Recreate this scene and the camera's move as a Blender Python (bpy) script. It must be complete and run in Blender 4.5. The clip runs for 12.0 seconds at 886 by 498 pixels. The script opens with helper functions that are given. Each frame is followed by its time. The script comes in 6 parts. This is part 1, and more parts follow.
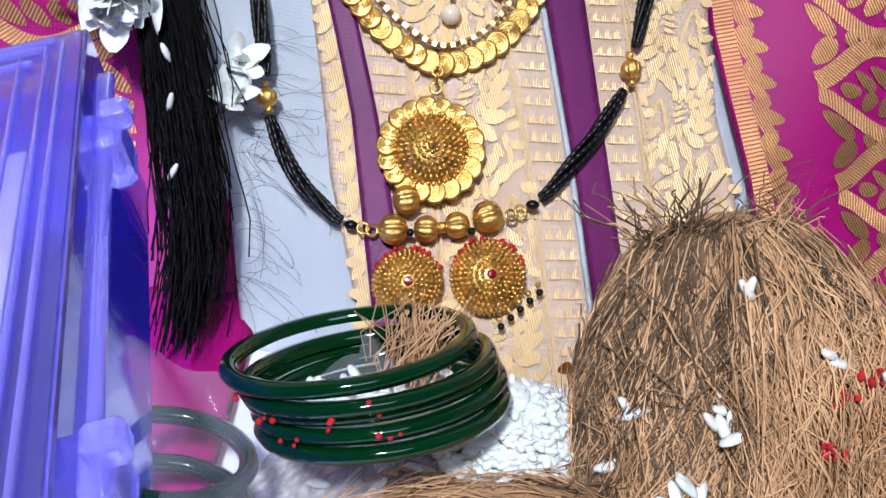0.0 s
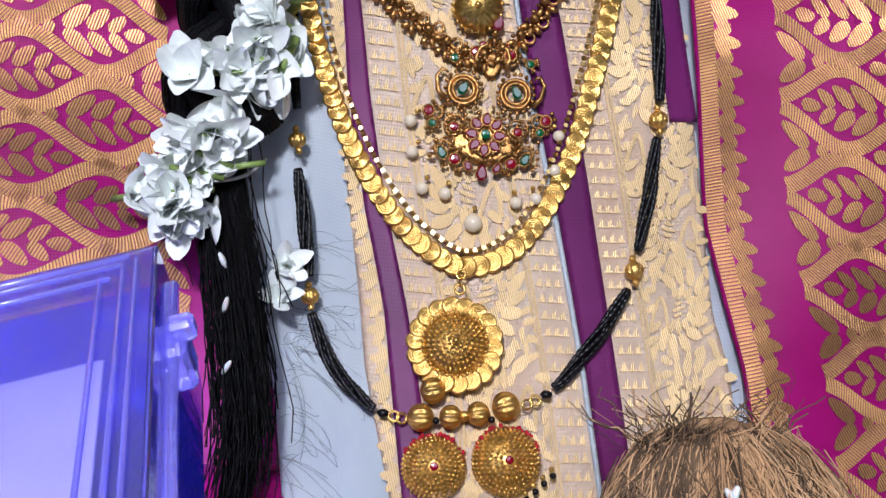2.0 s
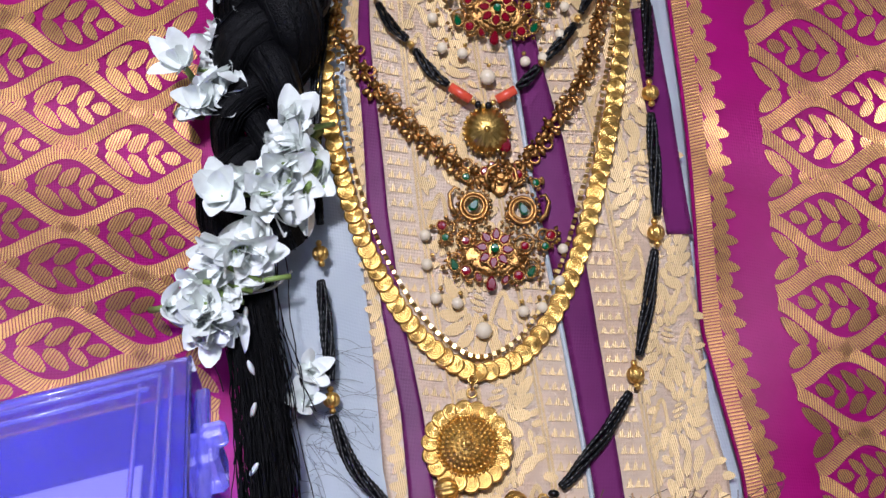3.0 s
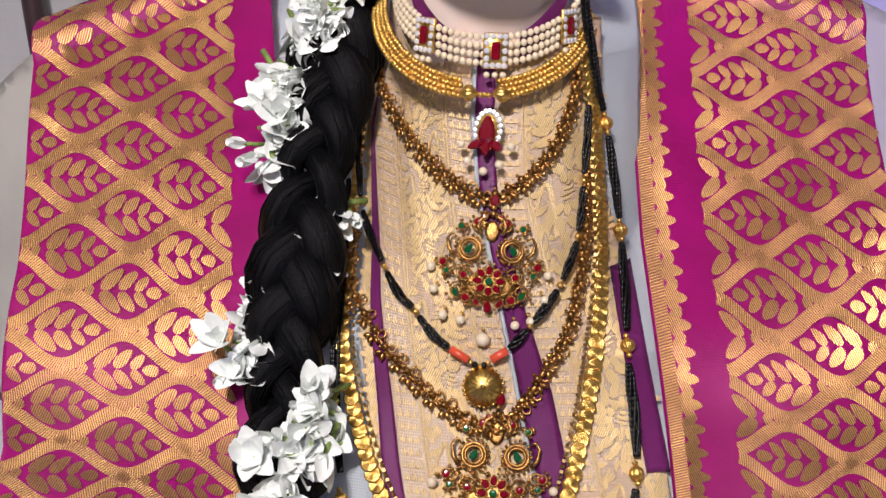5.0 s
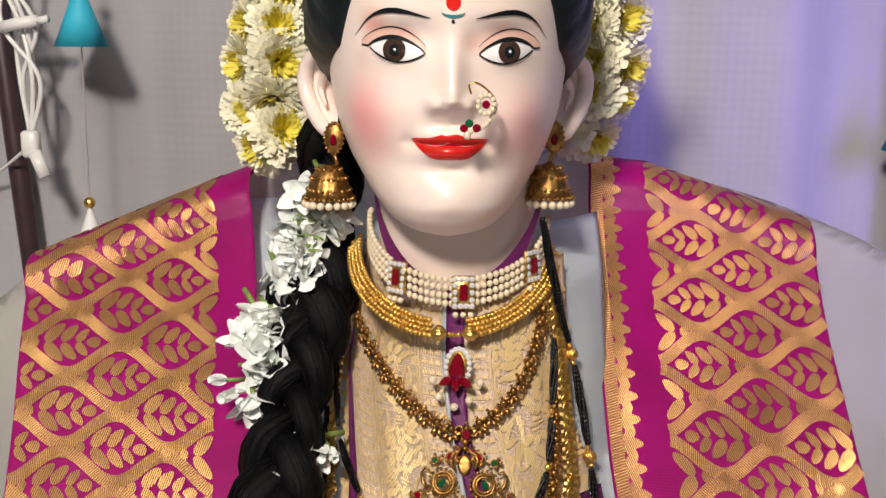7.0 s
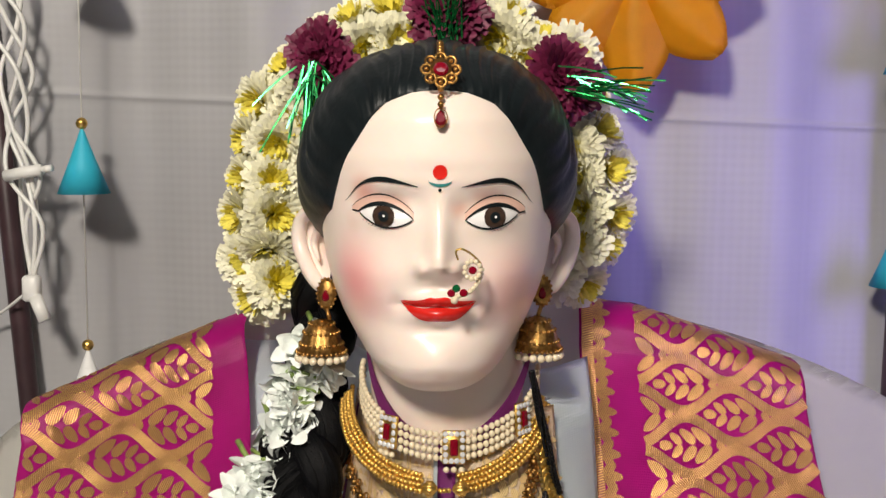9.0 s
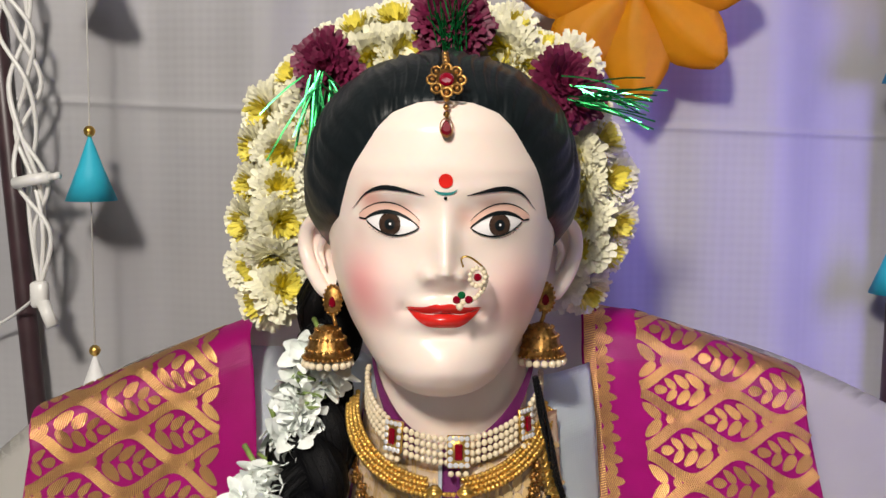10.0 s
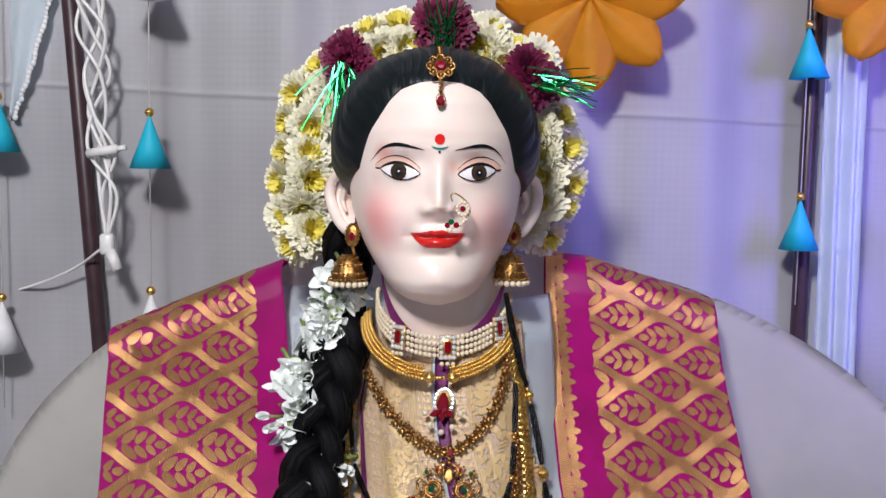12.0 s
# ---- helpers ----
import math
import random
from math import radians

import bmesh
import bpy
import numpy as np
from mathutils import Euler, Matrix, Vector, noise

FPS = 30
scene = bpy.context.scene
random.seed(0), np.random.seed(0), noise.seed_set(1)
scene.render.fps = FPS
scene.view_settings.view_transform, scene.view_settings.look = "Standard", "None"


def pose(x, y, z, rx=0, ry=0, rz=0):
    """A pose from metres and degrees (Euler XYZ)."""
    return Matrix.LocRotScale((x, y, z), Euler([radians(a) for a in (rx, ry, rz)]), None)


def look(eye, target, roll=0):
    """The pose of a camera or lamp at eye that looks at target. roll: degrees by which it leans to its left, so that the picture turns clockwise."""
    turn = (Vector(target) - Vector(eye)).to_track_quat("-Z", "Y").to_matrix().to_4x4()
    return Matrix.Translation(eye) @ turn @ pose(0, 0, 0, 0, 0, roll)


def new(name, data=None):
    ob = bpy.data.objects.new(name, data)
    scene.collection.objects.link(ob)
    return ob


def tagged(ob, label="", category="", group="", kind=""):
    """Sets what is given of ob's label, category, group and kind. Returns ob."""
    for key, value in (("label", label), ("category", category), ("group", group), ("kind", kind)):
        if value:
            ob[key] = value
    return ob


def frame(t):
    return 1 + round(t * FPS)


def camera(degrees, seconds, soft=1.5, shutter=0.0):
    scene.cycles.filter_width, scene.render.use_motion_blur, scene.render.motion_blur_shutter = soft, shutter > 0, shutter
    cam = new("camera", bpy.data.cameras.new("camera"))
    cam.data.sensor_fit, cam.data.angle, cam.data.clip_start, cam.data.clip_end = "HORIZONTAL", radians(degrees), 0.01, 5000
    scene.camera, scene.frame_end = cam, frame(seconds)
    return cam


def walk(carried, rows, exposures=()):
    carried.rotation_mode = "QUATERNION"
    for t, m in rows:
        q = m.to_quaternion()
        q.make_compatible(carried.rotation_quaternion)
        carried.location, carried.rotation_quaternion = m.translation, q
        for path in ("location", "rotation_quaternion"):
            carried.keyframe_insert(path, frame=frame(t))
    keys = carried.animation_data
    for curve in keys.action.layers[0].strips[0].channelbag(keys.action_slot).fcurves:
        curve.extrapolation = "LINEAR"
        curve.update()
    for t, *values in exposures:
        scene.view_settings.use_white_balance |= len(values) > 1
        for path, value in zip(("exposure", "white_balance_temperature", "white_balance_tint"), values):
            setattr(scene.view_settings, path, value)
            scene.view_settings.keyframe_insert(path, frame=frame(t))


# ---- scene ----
cam = camera(46.2, 12.0)
PATH = [
    (0, (0.006, 0.015, 0.358), (0.079, 1.675, -0.756), 6.8),
    (0.5, (0.004, 0.017, 0.36), (0.069, 1.685, -0.741), 6.7),
    (1, (0.0, 0.01, 0.368), (0.049, 1.698, -0.703), 6.5),
    (1.5, (0.001, 0.004, 0.387), (0.045, 1.729, -0.625), 6.4),
    (2, (0.001, -0.006, 0.405), (0.013, 1.763, -0.529), 6.0),
    (2.5, (0.003, -0.014, 0.416), (-0.011, 1.784, -0.459), 5.6),
    (3, (0.001, -0.027, 0.431), (-0.032, 1.803, -0.377), 5.1),
    (3.2, (-0.003, -0.031, 0.44), (-0.045, 1.808, -0.344), 4.8),
    (4.8, (0.016, -0.05, 0.533), (-0.119, 1.81, -0.19), 2.7),
    (5, (0.019, -0.054, 0.537), (-0.12, 1.819, -0.149), 2.2),
    (5.5, (0.02, -0.058, 0.547), (-0.118, 1.834, -0.086), 1.8),
    (6, (0.023, -0.059, 0.554), (-0.116, 1.852, -0.019), 2.0),
    (6.5, (0.028, -0.064, 0.569), (-0.11, 1.868, 0.069), 1.5),
    (7, (0.029, -0.064, 0.589), (-0.109, 1.887, 0.171), 1.1),
    (7.5, (0.034, -0.058, 0.606), (-0.102, 1.906, 0.254), 0.3),
    (7.7, (0.035, -0.057, 0.61), (-0.101, 1.911, 0.276), 0.2),
    (9.3, (0.036, -0.075, 0.621), (-0.115, 1.907, 0.404), 0.7),
    (9.5, (0.034, -0.078, 0.622), (-0.115, 1.905, 0.407), 0.7),
    (10, (0.034, -0.077, 0.621), (-0.116, 1.906, 0.404), 0.7),
    (10.5, (0.038, -0.103, 0.617), (-0.112, 1.88, 0.406), 1.1),
    (11, (0.045, -0.161, 0.611), (-0.09, 1.824, 0.404), 1.3),
    (11.5, (0.042, -0.225, 0.605), (-0.087, 1.762, 0.419), 1.6),
    (12, (0.041, -0.263, 0.594), (-0.076, 1.724, 0.401), 1.1),
]
walk(cam, [(t, look(eye, target, roll)) for t, eye, target, roll in PATH],
     [(0.0, -0.08, 5600, 16), (3.0, -0.42, 5650, 20), (5.5, -0.32, 6800, 21), (7.5, -0.42, 7200, 12), (9.5, -0.48, 7300, 10), (10.3, -0.45, 6800, 12), (12.0, -0.46, 6150, 15)])

# ---- light ----
world = bpy.data.worlds.new("world")
scene.world = world
world.use_nodes = True
world.node_tree.nodes["Background"].inputs[0].default_value = (0.75, 0.8, 0.9, 1)
world.node_tree.nodes["Background"].inputs[1].default_value = 0.02


def area_lamp(name, eye, target, power, size, color, shape="DISK", size_y=0.0):
    data = bpy.data.lights.new(name, "AREA")
    data.energy, data.size, data.color, data.shape = power, size, color, shape
    if size_y:
        data.size_y = size_y
    ob = new(name, data)
    ob.matrix_world = look(eye, target)
    return ob


area_lamp("room_lamp", (-0.20, -0.55, 1.24), (0.0, 0.45, 0.40), 23.0, 0.17, (1.0, 0.97, 0.93))
# added fill light that softens the main lamp's shadows, not a real fitting
area_lamp("fill_lamp", (0.2, -1.1, 2.1), (0.1, 0.3, 0.3), 12.0, 0.9, (0.86, 0.92, 1.0))
data = bpy.data.lights.new("colour_lamp", "SPOT")
data.energy, data.color, data.shadow_soft_size, data.spot_size, data.spot_blend = 17.0, (0.26, 0.20, 1.0), 0.13, math.radians(88), 0.5
spot = new("colour_lamp", data)
spot.matrix_world = look((0.62, 0.36, 0.66), (0.42, 0.77, 0.62))

# ---- materials ----
MATS = {}


def mat(name, color, rough=0.6, metal=0.0, vary=0.12, scale=60.0, bump=0.0, bscale=None, second=None, spec=0.5, sheen=0.0,
        transmission=0.0, coat=0.0, fine=0.0, sss=0.0):
    if name in MATS:
        return MATS[name]
    m = bpy.data.materials.new(name)
    m.use_nodes = True
    nt = m.node_tree
    b = nt.nodes["Principled BSDF"]
    b.inputs["Roughness"].default_value = rough
    b.inputs["Metallic"].default_value = metal
    b.inputs["Specular IOR Level"].default_value = spec
    b.inputs["Sheen Weight"].default_value = sheen
    b.inputs["Transmission Weight"].default_value = transmission
    b.inputs["Coat Weight"].default_value = coat
    b.inputs["Subsurface Weight"].default_value = sss
    b.inputs["Subsurface Scale"].default_value = 0.004
    co = nt.nodes.new("ShaderNodeTexCoord")
    n1 = nt.nodes.new("ShaderNodeTexNoise")
    n1.inputs["Scale"].default_value = scale
    n1.inputs["Detail"].default_value = 6
    nt.links.new(co.outputs["Object"], n1.inputs["Vector"])
    ramp = nt.nodes.new("ShaderNodeValToRGB")
    c = color
    s = second or tuple(max(0, v * (1 - 2 * vary)) for v in c)
    ramp.color_ramp.elements[0].color = (*s, 1)
    ramp.color_ramp.elements[1].color = (*c, 1)
    ramp.color_ramp.elements[0].position, ramp.color_ramp.elements[1].position = 0.3, 0.65
    nt.links.new(n1.outputs["Fac"], ramp.inputs["Fac"])
    # each piece a little lighter or darker
    info = nt.nodes.new("ShaderNodeNewGeometry")
    mr = nt.nodes.new("ShaderNodeMapRange")
    mr.inputs["To Min"].default_value, mr.inputs["To Max"].default_value = 1 - vary, 1 + vary * 0.6
    nt.links.new(info.outputs["Random Per Island"], mr.inputs["Value"])
    mul = nt.nodes.new("ShaderNodeMix")
    mul.data_type, mul.blend_type = "RGBA", "MULTIPLY"
    mul.inputs["Factor"].default_value = 1.0
    nt.links.new(ramp.outputs["Color"], mul.inputs["A"])
    nt.links.new(mr.outputs["Result"], mul.inputs["B"])
    nt.links.new(mul.outputs["Result"], b.inputs["Base Color"])
    if bump:
        n2 = nt.nodes.new("ShaderNodeTexNoise")
        n2.inputs["Scale"].default_value = bscale or scale * 6
        n2.inputs["Detail"].default_value = 4
        nt.links.new(co.outputs["Object"], n2.inputs["Vector"])
        bp = nt.nodes.new("ShaderNodeBump")
        bp.inputs["Strength"].default_value = bump
        bp.inputs["Distance"].default_value = 0.001
        nt.links.new(n2.outputs["Fac"], bp.inputs["Height"])
        nt.links.new(bp.outputs["Normal"], b.inputs["Normal"])
    MATS[name] = m
    return m


def weave(name, color, second, rough=0.45, metal=0.0, thread=1500.0, big=25.0, sheen=0.3, bump=0.35, spec=0.4):
    """Woven cloth: fine threads both ways in the surface's own coordinates, with a broad uneven tone."""
    if name in MATS:
        return MATS[name]
    m = mat(name, color, rough, metal, 0.08, big, second=second, sheen=sheen, spec=spec)
    nt = m.node_tree
    b = nt.nodes["Principled BSDF"]
    uv = nt.nodes.new("ShaderNodeUVMap")
    waves = []
    for axis in ("X", "Y"):
        w = nt.nodes.new("ShaderNodeTexWave")
        w.bands_direction = axis
        w.inputs["Scale"].default_value = thread / 20
        w.inputs["Distortion"].default_value = 0.6
        nt.links.new(uv.outputs["UV"], w.inputs["Vector"])
        waves.append(w)
    add = nt.nodes.new("ShaderNodeMath")
    add.operation = "ADD"
    nt.links.new(waves[0].outputs["Fac"], add.inputs[0])
    nt.links.new(waves[1].outputs["Fac"], add.inputs[1])
    bp = nt.nodes.new("ShaderNodeBump")
    bp.inputs["Strength"].default_value = bump
    bp.inputs["Distance"].default_value = 0.0006
    nt.links.new(add.outputs[0], bp.inputs["Height"])
    nt.links.new(bp.outputs["Normal"], b.inputs["Normal"])
    return m



def blush(m, spots):
    """Painted colour spots on the face, fading outwards: place, radius, colour, strength."""
    nt = m.node_tree
    b = nt.nodes["Principled BSDF"]
    co = nt.nodes.new("ShaderNodeTexCoord")
    for place, radius, color, strength in spots:
        d = nt.nodes.new("ShaderNodeVectorMath")
        d.operation = "DISTANCE"
        d.inputs[1].default_value = place
        nt.links.new(co.outputs["Object"], d.inputs[0])
        r = nt.nodes.new("ShaderNodeMapRange")
        r.interpolation_type = "SMOOTHSTEP"
        r.inputs["From Min"].default_value, r.inputs["From Max"].default_value = 0.0, radius
        r.inputs["To Min"].default_value, r.inputs["To Max"].default_value = strength, 0.0
        nt.links.new(d.outputs["Value"], r.inputs["Value"])
        mix = nt.nodes.new("ShaderNodeMix")
        mix.data_type = "RGBA"
        mix.inputs["B"].default_value = (*color, 1)
        nt.links.new(b.inputs["Base Color"].links[0].from_socket, mix.inputs["A"])
        nt.links.new(r.outputs["Result"], mix.inputs["Factor"])
        nt.links.new(mix.outputs["Result"], b.inputs["Base Color"])


GOLD = mat("gold", (0.86, 0.55, 0.15), 0.33, 1.0, 0.15, 300, 0.25, 900)
GOLD_D = mat("antique_gold", (0.62, 0.33, 0.1), 0.36, 1.0, 0.3, 400, 0.3, 1200)
MAGENTA = weave("magenta_silk", (0.60, 0.004, 0.27), (0.48, 0.003, 0.20), sheen=0.05, thread=5200, bump=0.12)
CREAM = weave("cream_silk", (0.95, 0.79, 0.62), (0.93, 0.72, 0.53), sheen=0.1, thread=5200, bump=0.15)
PURPLE = weave("purple_silk", (0.32, 0.035, 0.24), (0.23, 0.022, 0.18), sheen=0.15, thread=5200, bump=0.06)
WHITE = weave("white_cotton", (0.88, 0.95, 0.99), (0.80, 0.88, 0.94), 0.7, sheen=0.1, bump=0.08, thread=5200)
CURTAIN = weave("grey_curtain", (0.40, 0.395, 0.41), (0.33, 0.325, 0.34), 0.55, thread=900, bump=0.12, big=6)
CHAIR = mat("cream_plastic", (0.88, 0.85, 0.78), 0.3, 0, 0.05, 12, 0.05, 200)
SKIN = mat("painted_face", (0.91, 0.76, 0.68), 0.3, 0, 0.02, 20, 0.02, 150, spec=0.4, sss=0.1)
blush(SKIN, [((-0.046, 0.432, 0.545), 0.032, (0.90, 0.34, 0.34), 0.85), ((0.026, 0.440, 0.545), 0.030, (0.90, 0.34, 0.34), 0.62),
             ((-0.040, 0.424, 0.588), 0.014, (0.72, 0.30, 0.22), 0.8), ((0.016, 0.430, 0.588), 0.014, (0.72, 0.30, 0.22), 0.8),
             ((-0.025, 0.420, 0.582), 0.011, (0.62, 0.22, 0.15), 0.85), ((0.004, 0.423, 0.582), 0.011, (0.62, 0.22, 0.15), 0.85),
             ((-0.048, 0.430, 0.574), 0.010, (0.62, 0.24, 0.18), 0.2), ((0.024, 0.437, 0.574), 0.010, (0.62, 0.24, 0.18), 0.2)])
HAIRPAINT = mat("black_paint", (0.008, 0.012, 0.014), 0.42, 0, 0.2, 60, 0.2, 300, spec=0.18)
HAIR = mat("black_hair", (0.003, 0.003, 0.004), 0.42, 0, 0.3, 200, 0.7, 1300, spec=0.16)
BEADS = mat("black_beads", (0.004, 0.004, 0.005), 0.32, 0, 0.2, 500, spec=0.3)
LIP = mat("red_lips", (0.7, 0.02, 0.015), 0.25, 0, 0.05, 50)
PINK = mat("painted_lid", (0.80, 0.50, 0.40), 0.4, 0, 0.05, 50)
EYEWHITE = mat("eye_white", (0.85, 0.82, 0.82), 0.2, 0, 0.02, 50)
IRIS = mat("eye_brown", (0.06, 0.035, 0.025), 0.15, 0, 0.2, 300)
TEAL = mat("painted_teal", (0.02, 0.25, 0.25), 0.4)
RUBY = mat("ruby_glass", (0.24, 0.002, 0.015), 0.1, 0, 0.2, 400, coat=0.2)
EMERALD = mat("emerald_glass", (0.002, 0.11, 0.035), 0.08, 0, 0.2, 400, coat=0.6)
PEARL = mat("pearl", (0.82, 0.7, 0.5), 0.2, 0, 0.08, 200, coat=0.5)
CRYSTAL = mat("white_crystal", (0.9, 0.9, 0.92), 0.06, 0.3, 0.1, 500, coat=1.0)
CORAL = mat("coral", (0.75, 0.09, 0.04), 0.35, 0, 0.1, 200)
PETAL_W = mat("jasmine_petal", (0.95, 0.99, 0.95), 0.6, 0, 0.04, 250, 0.1, 800)
PETAL_C = mat("cream_petal", (0.95, 0.92, 0.70), 0.6, 0, 0.07, 200, 0.1, 800)
YELLOW = mat("yellow_petal", (0.93, 0.80, 0.12), 0.6, 0, 0.15, 200, 0.2, 900)
MAROON = mat("maroon_petal", (0.2, 0.012, 0.06), 0.55, 0, 0.25, 200)
GREEN = mat("green_stem", (0.25, 0.36, 0.09), 0.5, 0, 0.2, 200)
TINSEL = mat("green_tinsel", (0.01, 0.3, 0.08), 0.2, 0.8, 0.3, 200)
BANGLE = mat("green_glass", (0.001, 0.03, 0.007), 0.06, 0, 0.15, 60, coat=0.1, spec=0.4)
BANGLE_D = mat("dark_green_glass", (0.002, 0.02, 0.018), 0.1, 0, 0.15, 60, coat=0.1)
# darker copy of the rice, with the shade between grains put into its colour
RICE_SHADE = mat("shaded_rice", (0.6, 0.6, 0.55), 0.6, 0, 0.3, 300, 0.8, 500)
RICE = mat("rice", (0.90, 0.91, 0.86), 0.4, 0, 0.08, 400, sss=0.2)
COIR = mat("coir", (0.60, 0.36, 0.17), 0.85, 0, 0.25, 90, 0.8, 700, second=(0.28, 0.15, 0.07))
COIR_D = mat("dark_coir", (0.20, 0.125, 0.065), 0.8, 0, 0.3, 90)
FIBRE = mat("coir_fibre", (0.74, 0.46, 0.23), 0.75, 0, 0.35, 60, second=(0.48, 0.27, 0.12))
KUMKUM = mat("red_powder", (0.55, 0.008, 0.02), 0.9, 0, 0.2, 600)
BOX = mat("violet_plastic", (0.43, 0.41, 0.97), 0.08, 0, 0.03, 30, transmission=0.93, coat=0.3)
BOX_B = mat("deep_violet_plastic", (0.14, 0.14, 0.90), 0.1, 0, 0.05, 30, transmission=0.8, coat=0.3)
BOX_S = mat("violet_plastic_rim", (0.40, 0.38, 0.97), 0.12, 0, 0.05, 30, transmission=0.7, coat=0.4)
ORANGE = mat("orange_paper", (0.95, 0.42, 0.01), 0.6, 0, 0.06, 40, 0.1, 500)
BLUEPAPER = mat("blue_paper", (0.01, 0.45, 0.62), 0.6, 0, 0.05, 60, 0.1, 500)
WHITEPAPER = mat("white_paper", (0.8, 0.8, 0.8), 0.6, 0, 0.05, 60, 0.1, 500)
POLE = mat("brown_pole", (0.05, 0.025, 0.03), 0.4, 0, 0.2, 50)
CABLE = mat("white_cable", (0.8, 0.79, 0.76), 0.35, 0, 0.05, 60)
THREAD = mat("string", (0.75, 0.74, 0.7), 0.7)
FILM = mat("clear_film", (0.9, 0.93, 1.0), 0.05, 0, 0.02, 60, bump=0.15, bscale=90)
FILM.node_tree.nodes["Principled BSDF"].inputs["Alpha"].default_value = 0.09
WALLP = mat("wall_paint", (0.5, 0.49, 0.46), 0.8, 0, 0.06, 3, 0.1, 80)
TILE = mat("floor_tile", (0.4, 0.36, 0.31), 0.4, 0, 0.1, 5)



def hatched(name, color, ground, pitch, rough=0.33, metal=0.9):
    """Metal thread laid in ribs, with the ground cloth showing in the fine gaps."""
    m = mat(name, color, rough, metal, 0.16, 45, second=tuple(c * 0.75 for c in color))
    nt = m.node_tree
    b = nt.nodes["Principled BSDF"]
    uv = nt.nodes.new("ShaderNodeUVMap")
    w = nt.nodes.new("ShaderNodeTexWave")
    w.bands_direction = "X"
    w.inputs["Scale"].default_value = 1 / (pitch * 3.18)
    w.inputs["Distortion"].default_value = 1.0
    w.inputs["Detail Scale"].default_value = 3.0
    nt.links.new(uv.outputs["UV"], w.inputs["Vector"])
    ramp = nt.nodes.new("ShaderNodeValToRGB")
    ramp.color_ramp.elements[0].position, ramp.color_ramp.elements[1].position = 0.05, 0.26
    nt.links.new(w.outputs["Fac"], ramp.inputs["Fac"])
    mix = nt.nodes.new("ShaderNodeMix")
    mix.data_type = "RGBA"
    mix.inputs["A"].default_value = (*ground, 1)
    old = b.inputs["Base Color"].links[0].from_socket
    nt.links.new(ramp.outputs["Color"], mix.inputs["Factor"])
    nt.links.new(old, mix.inputs["B"])
    nt.links.new(mix.outputs["Result"], b.inputs["Base Color"])
    bp = nt.nodes.new("ShaderNodeBump")
    bp.inputs["Strength"].default_value = 0.5
    bp.inputs["Distance"].default_value = 0.0005
    nt.links.new(w.outputs["Fac"], bp.inputs["Height"])
    nt.links.new(bp.outputs["Normal"], b.inputs["Normal"])
    return m


BROCADE = hatched("gold_brocade", (0.90, 0.54, 0.19), (0.34, 0.04, 0.12), 0.0013, 0.39)
BROCADE_P = hatched("pale_gold_brocade", (0.97, 0.71, 0.32), (0.88, 0.62, 0.36), 0.0009, 0.46, 0.2)

# ---- mesh helpers ----
random.seed(7)
R = random.random


def mesh_of(name, bm, material, smooth=True):
    me = bpy.data.meshes.new(name)
    bm.normal_update()
    bm.to_mesh(me)
    bm.free()
    for m in (material if isinstance(material, (list, tuple)) else [material]):
        me.materials.append(m)
    if smooth:
        me.polygons.foreach_set("use_smooth", [True] * len(me.polygons))
    return me


def part(name, bm, material, parent=None, label="", smooth=True):
    ob = new(name, mesh_of(name, bm, material, smooth))
    if parent is not None:
        ob.parent = parent
    if label:
        ob["label"] = label
    return ob


def thing(name, label, category, group="", kind="", at=(0, 0, 0)):
    ob = tagged(new(name), label, category, group, kind)
    ob.matrix_basis = Matrix.Translation(at)
    return ob


def solo(name, bm, material, label, category, group="", kind="", smooth=True):
    return tagged(part(name, bm, material, None, "", smooth), label, category, group, kind)


def sheet(bm, f, us, vs, uvf=None, mi=0):
    """A grid of f(u, v) -> point."""
    uvl = bm.loops.layers.uv.verify()
    rows = [[bm.verts.new(f(u, v)) for u in us] for v in vs]
    for a in range(len(vs) - 1):
        for c in range(len(us) - 1):
            fc = bm.faces.new((rows[a][c], rows[a][c + 1], rows[a + 1][c + 1], rows[a + 1][c]))
            fc.material_index = mi
            for lp, (p, q) in zip(fc.loops, ((c, a), (c + 1, a), (c + 1, a + 1), (c, a + 1))):
                lp[uvl].uv = uvf(us[p], vs[q]) if uvf else (us[p], vs[q])
    return rows


def lin(a, b, n):
    return [a + (b - a) * i / (n - 1) for i in range(n)]


SPHERES = {}


def sphere_points(seg, rings):
    if (seg, rings) not in SPHERES:
        pts = [(0.0, 0.0, -1.0)]
        for i in range(1, rings):
            e = -math.pi / 2 + math.pi * i / rings
            pts += [(math.cos(e) * math.cos(2 * math.pi * k / seg), math.cos(e) * math.sin(2 * math.pi * k / seg), math.sin(e)) for k in range(seg)]
        pts.append((0.0, 0.0, 1.0))
        fs = []
        for k in range(seg):
            fs.append((0, 1 + (k + 1) % seg, 1 + k))
            top = 1 + (rings - 2) * seg
            fs.append((top + k, top + (k + 1) % seg, len(pts) - 1))
            for i in range(rings - 2):
                o = 1 + i * seg
                fs.append((o + k, o + (k + 1) % seg, o + seg + (k + 1) % seg, o + seg + k))
        SPHERES[(seg, rings)] = pts, fs
    return SPHERES[(seg, rings)]


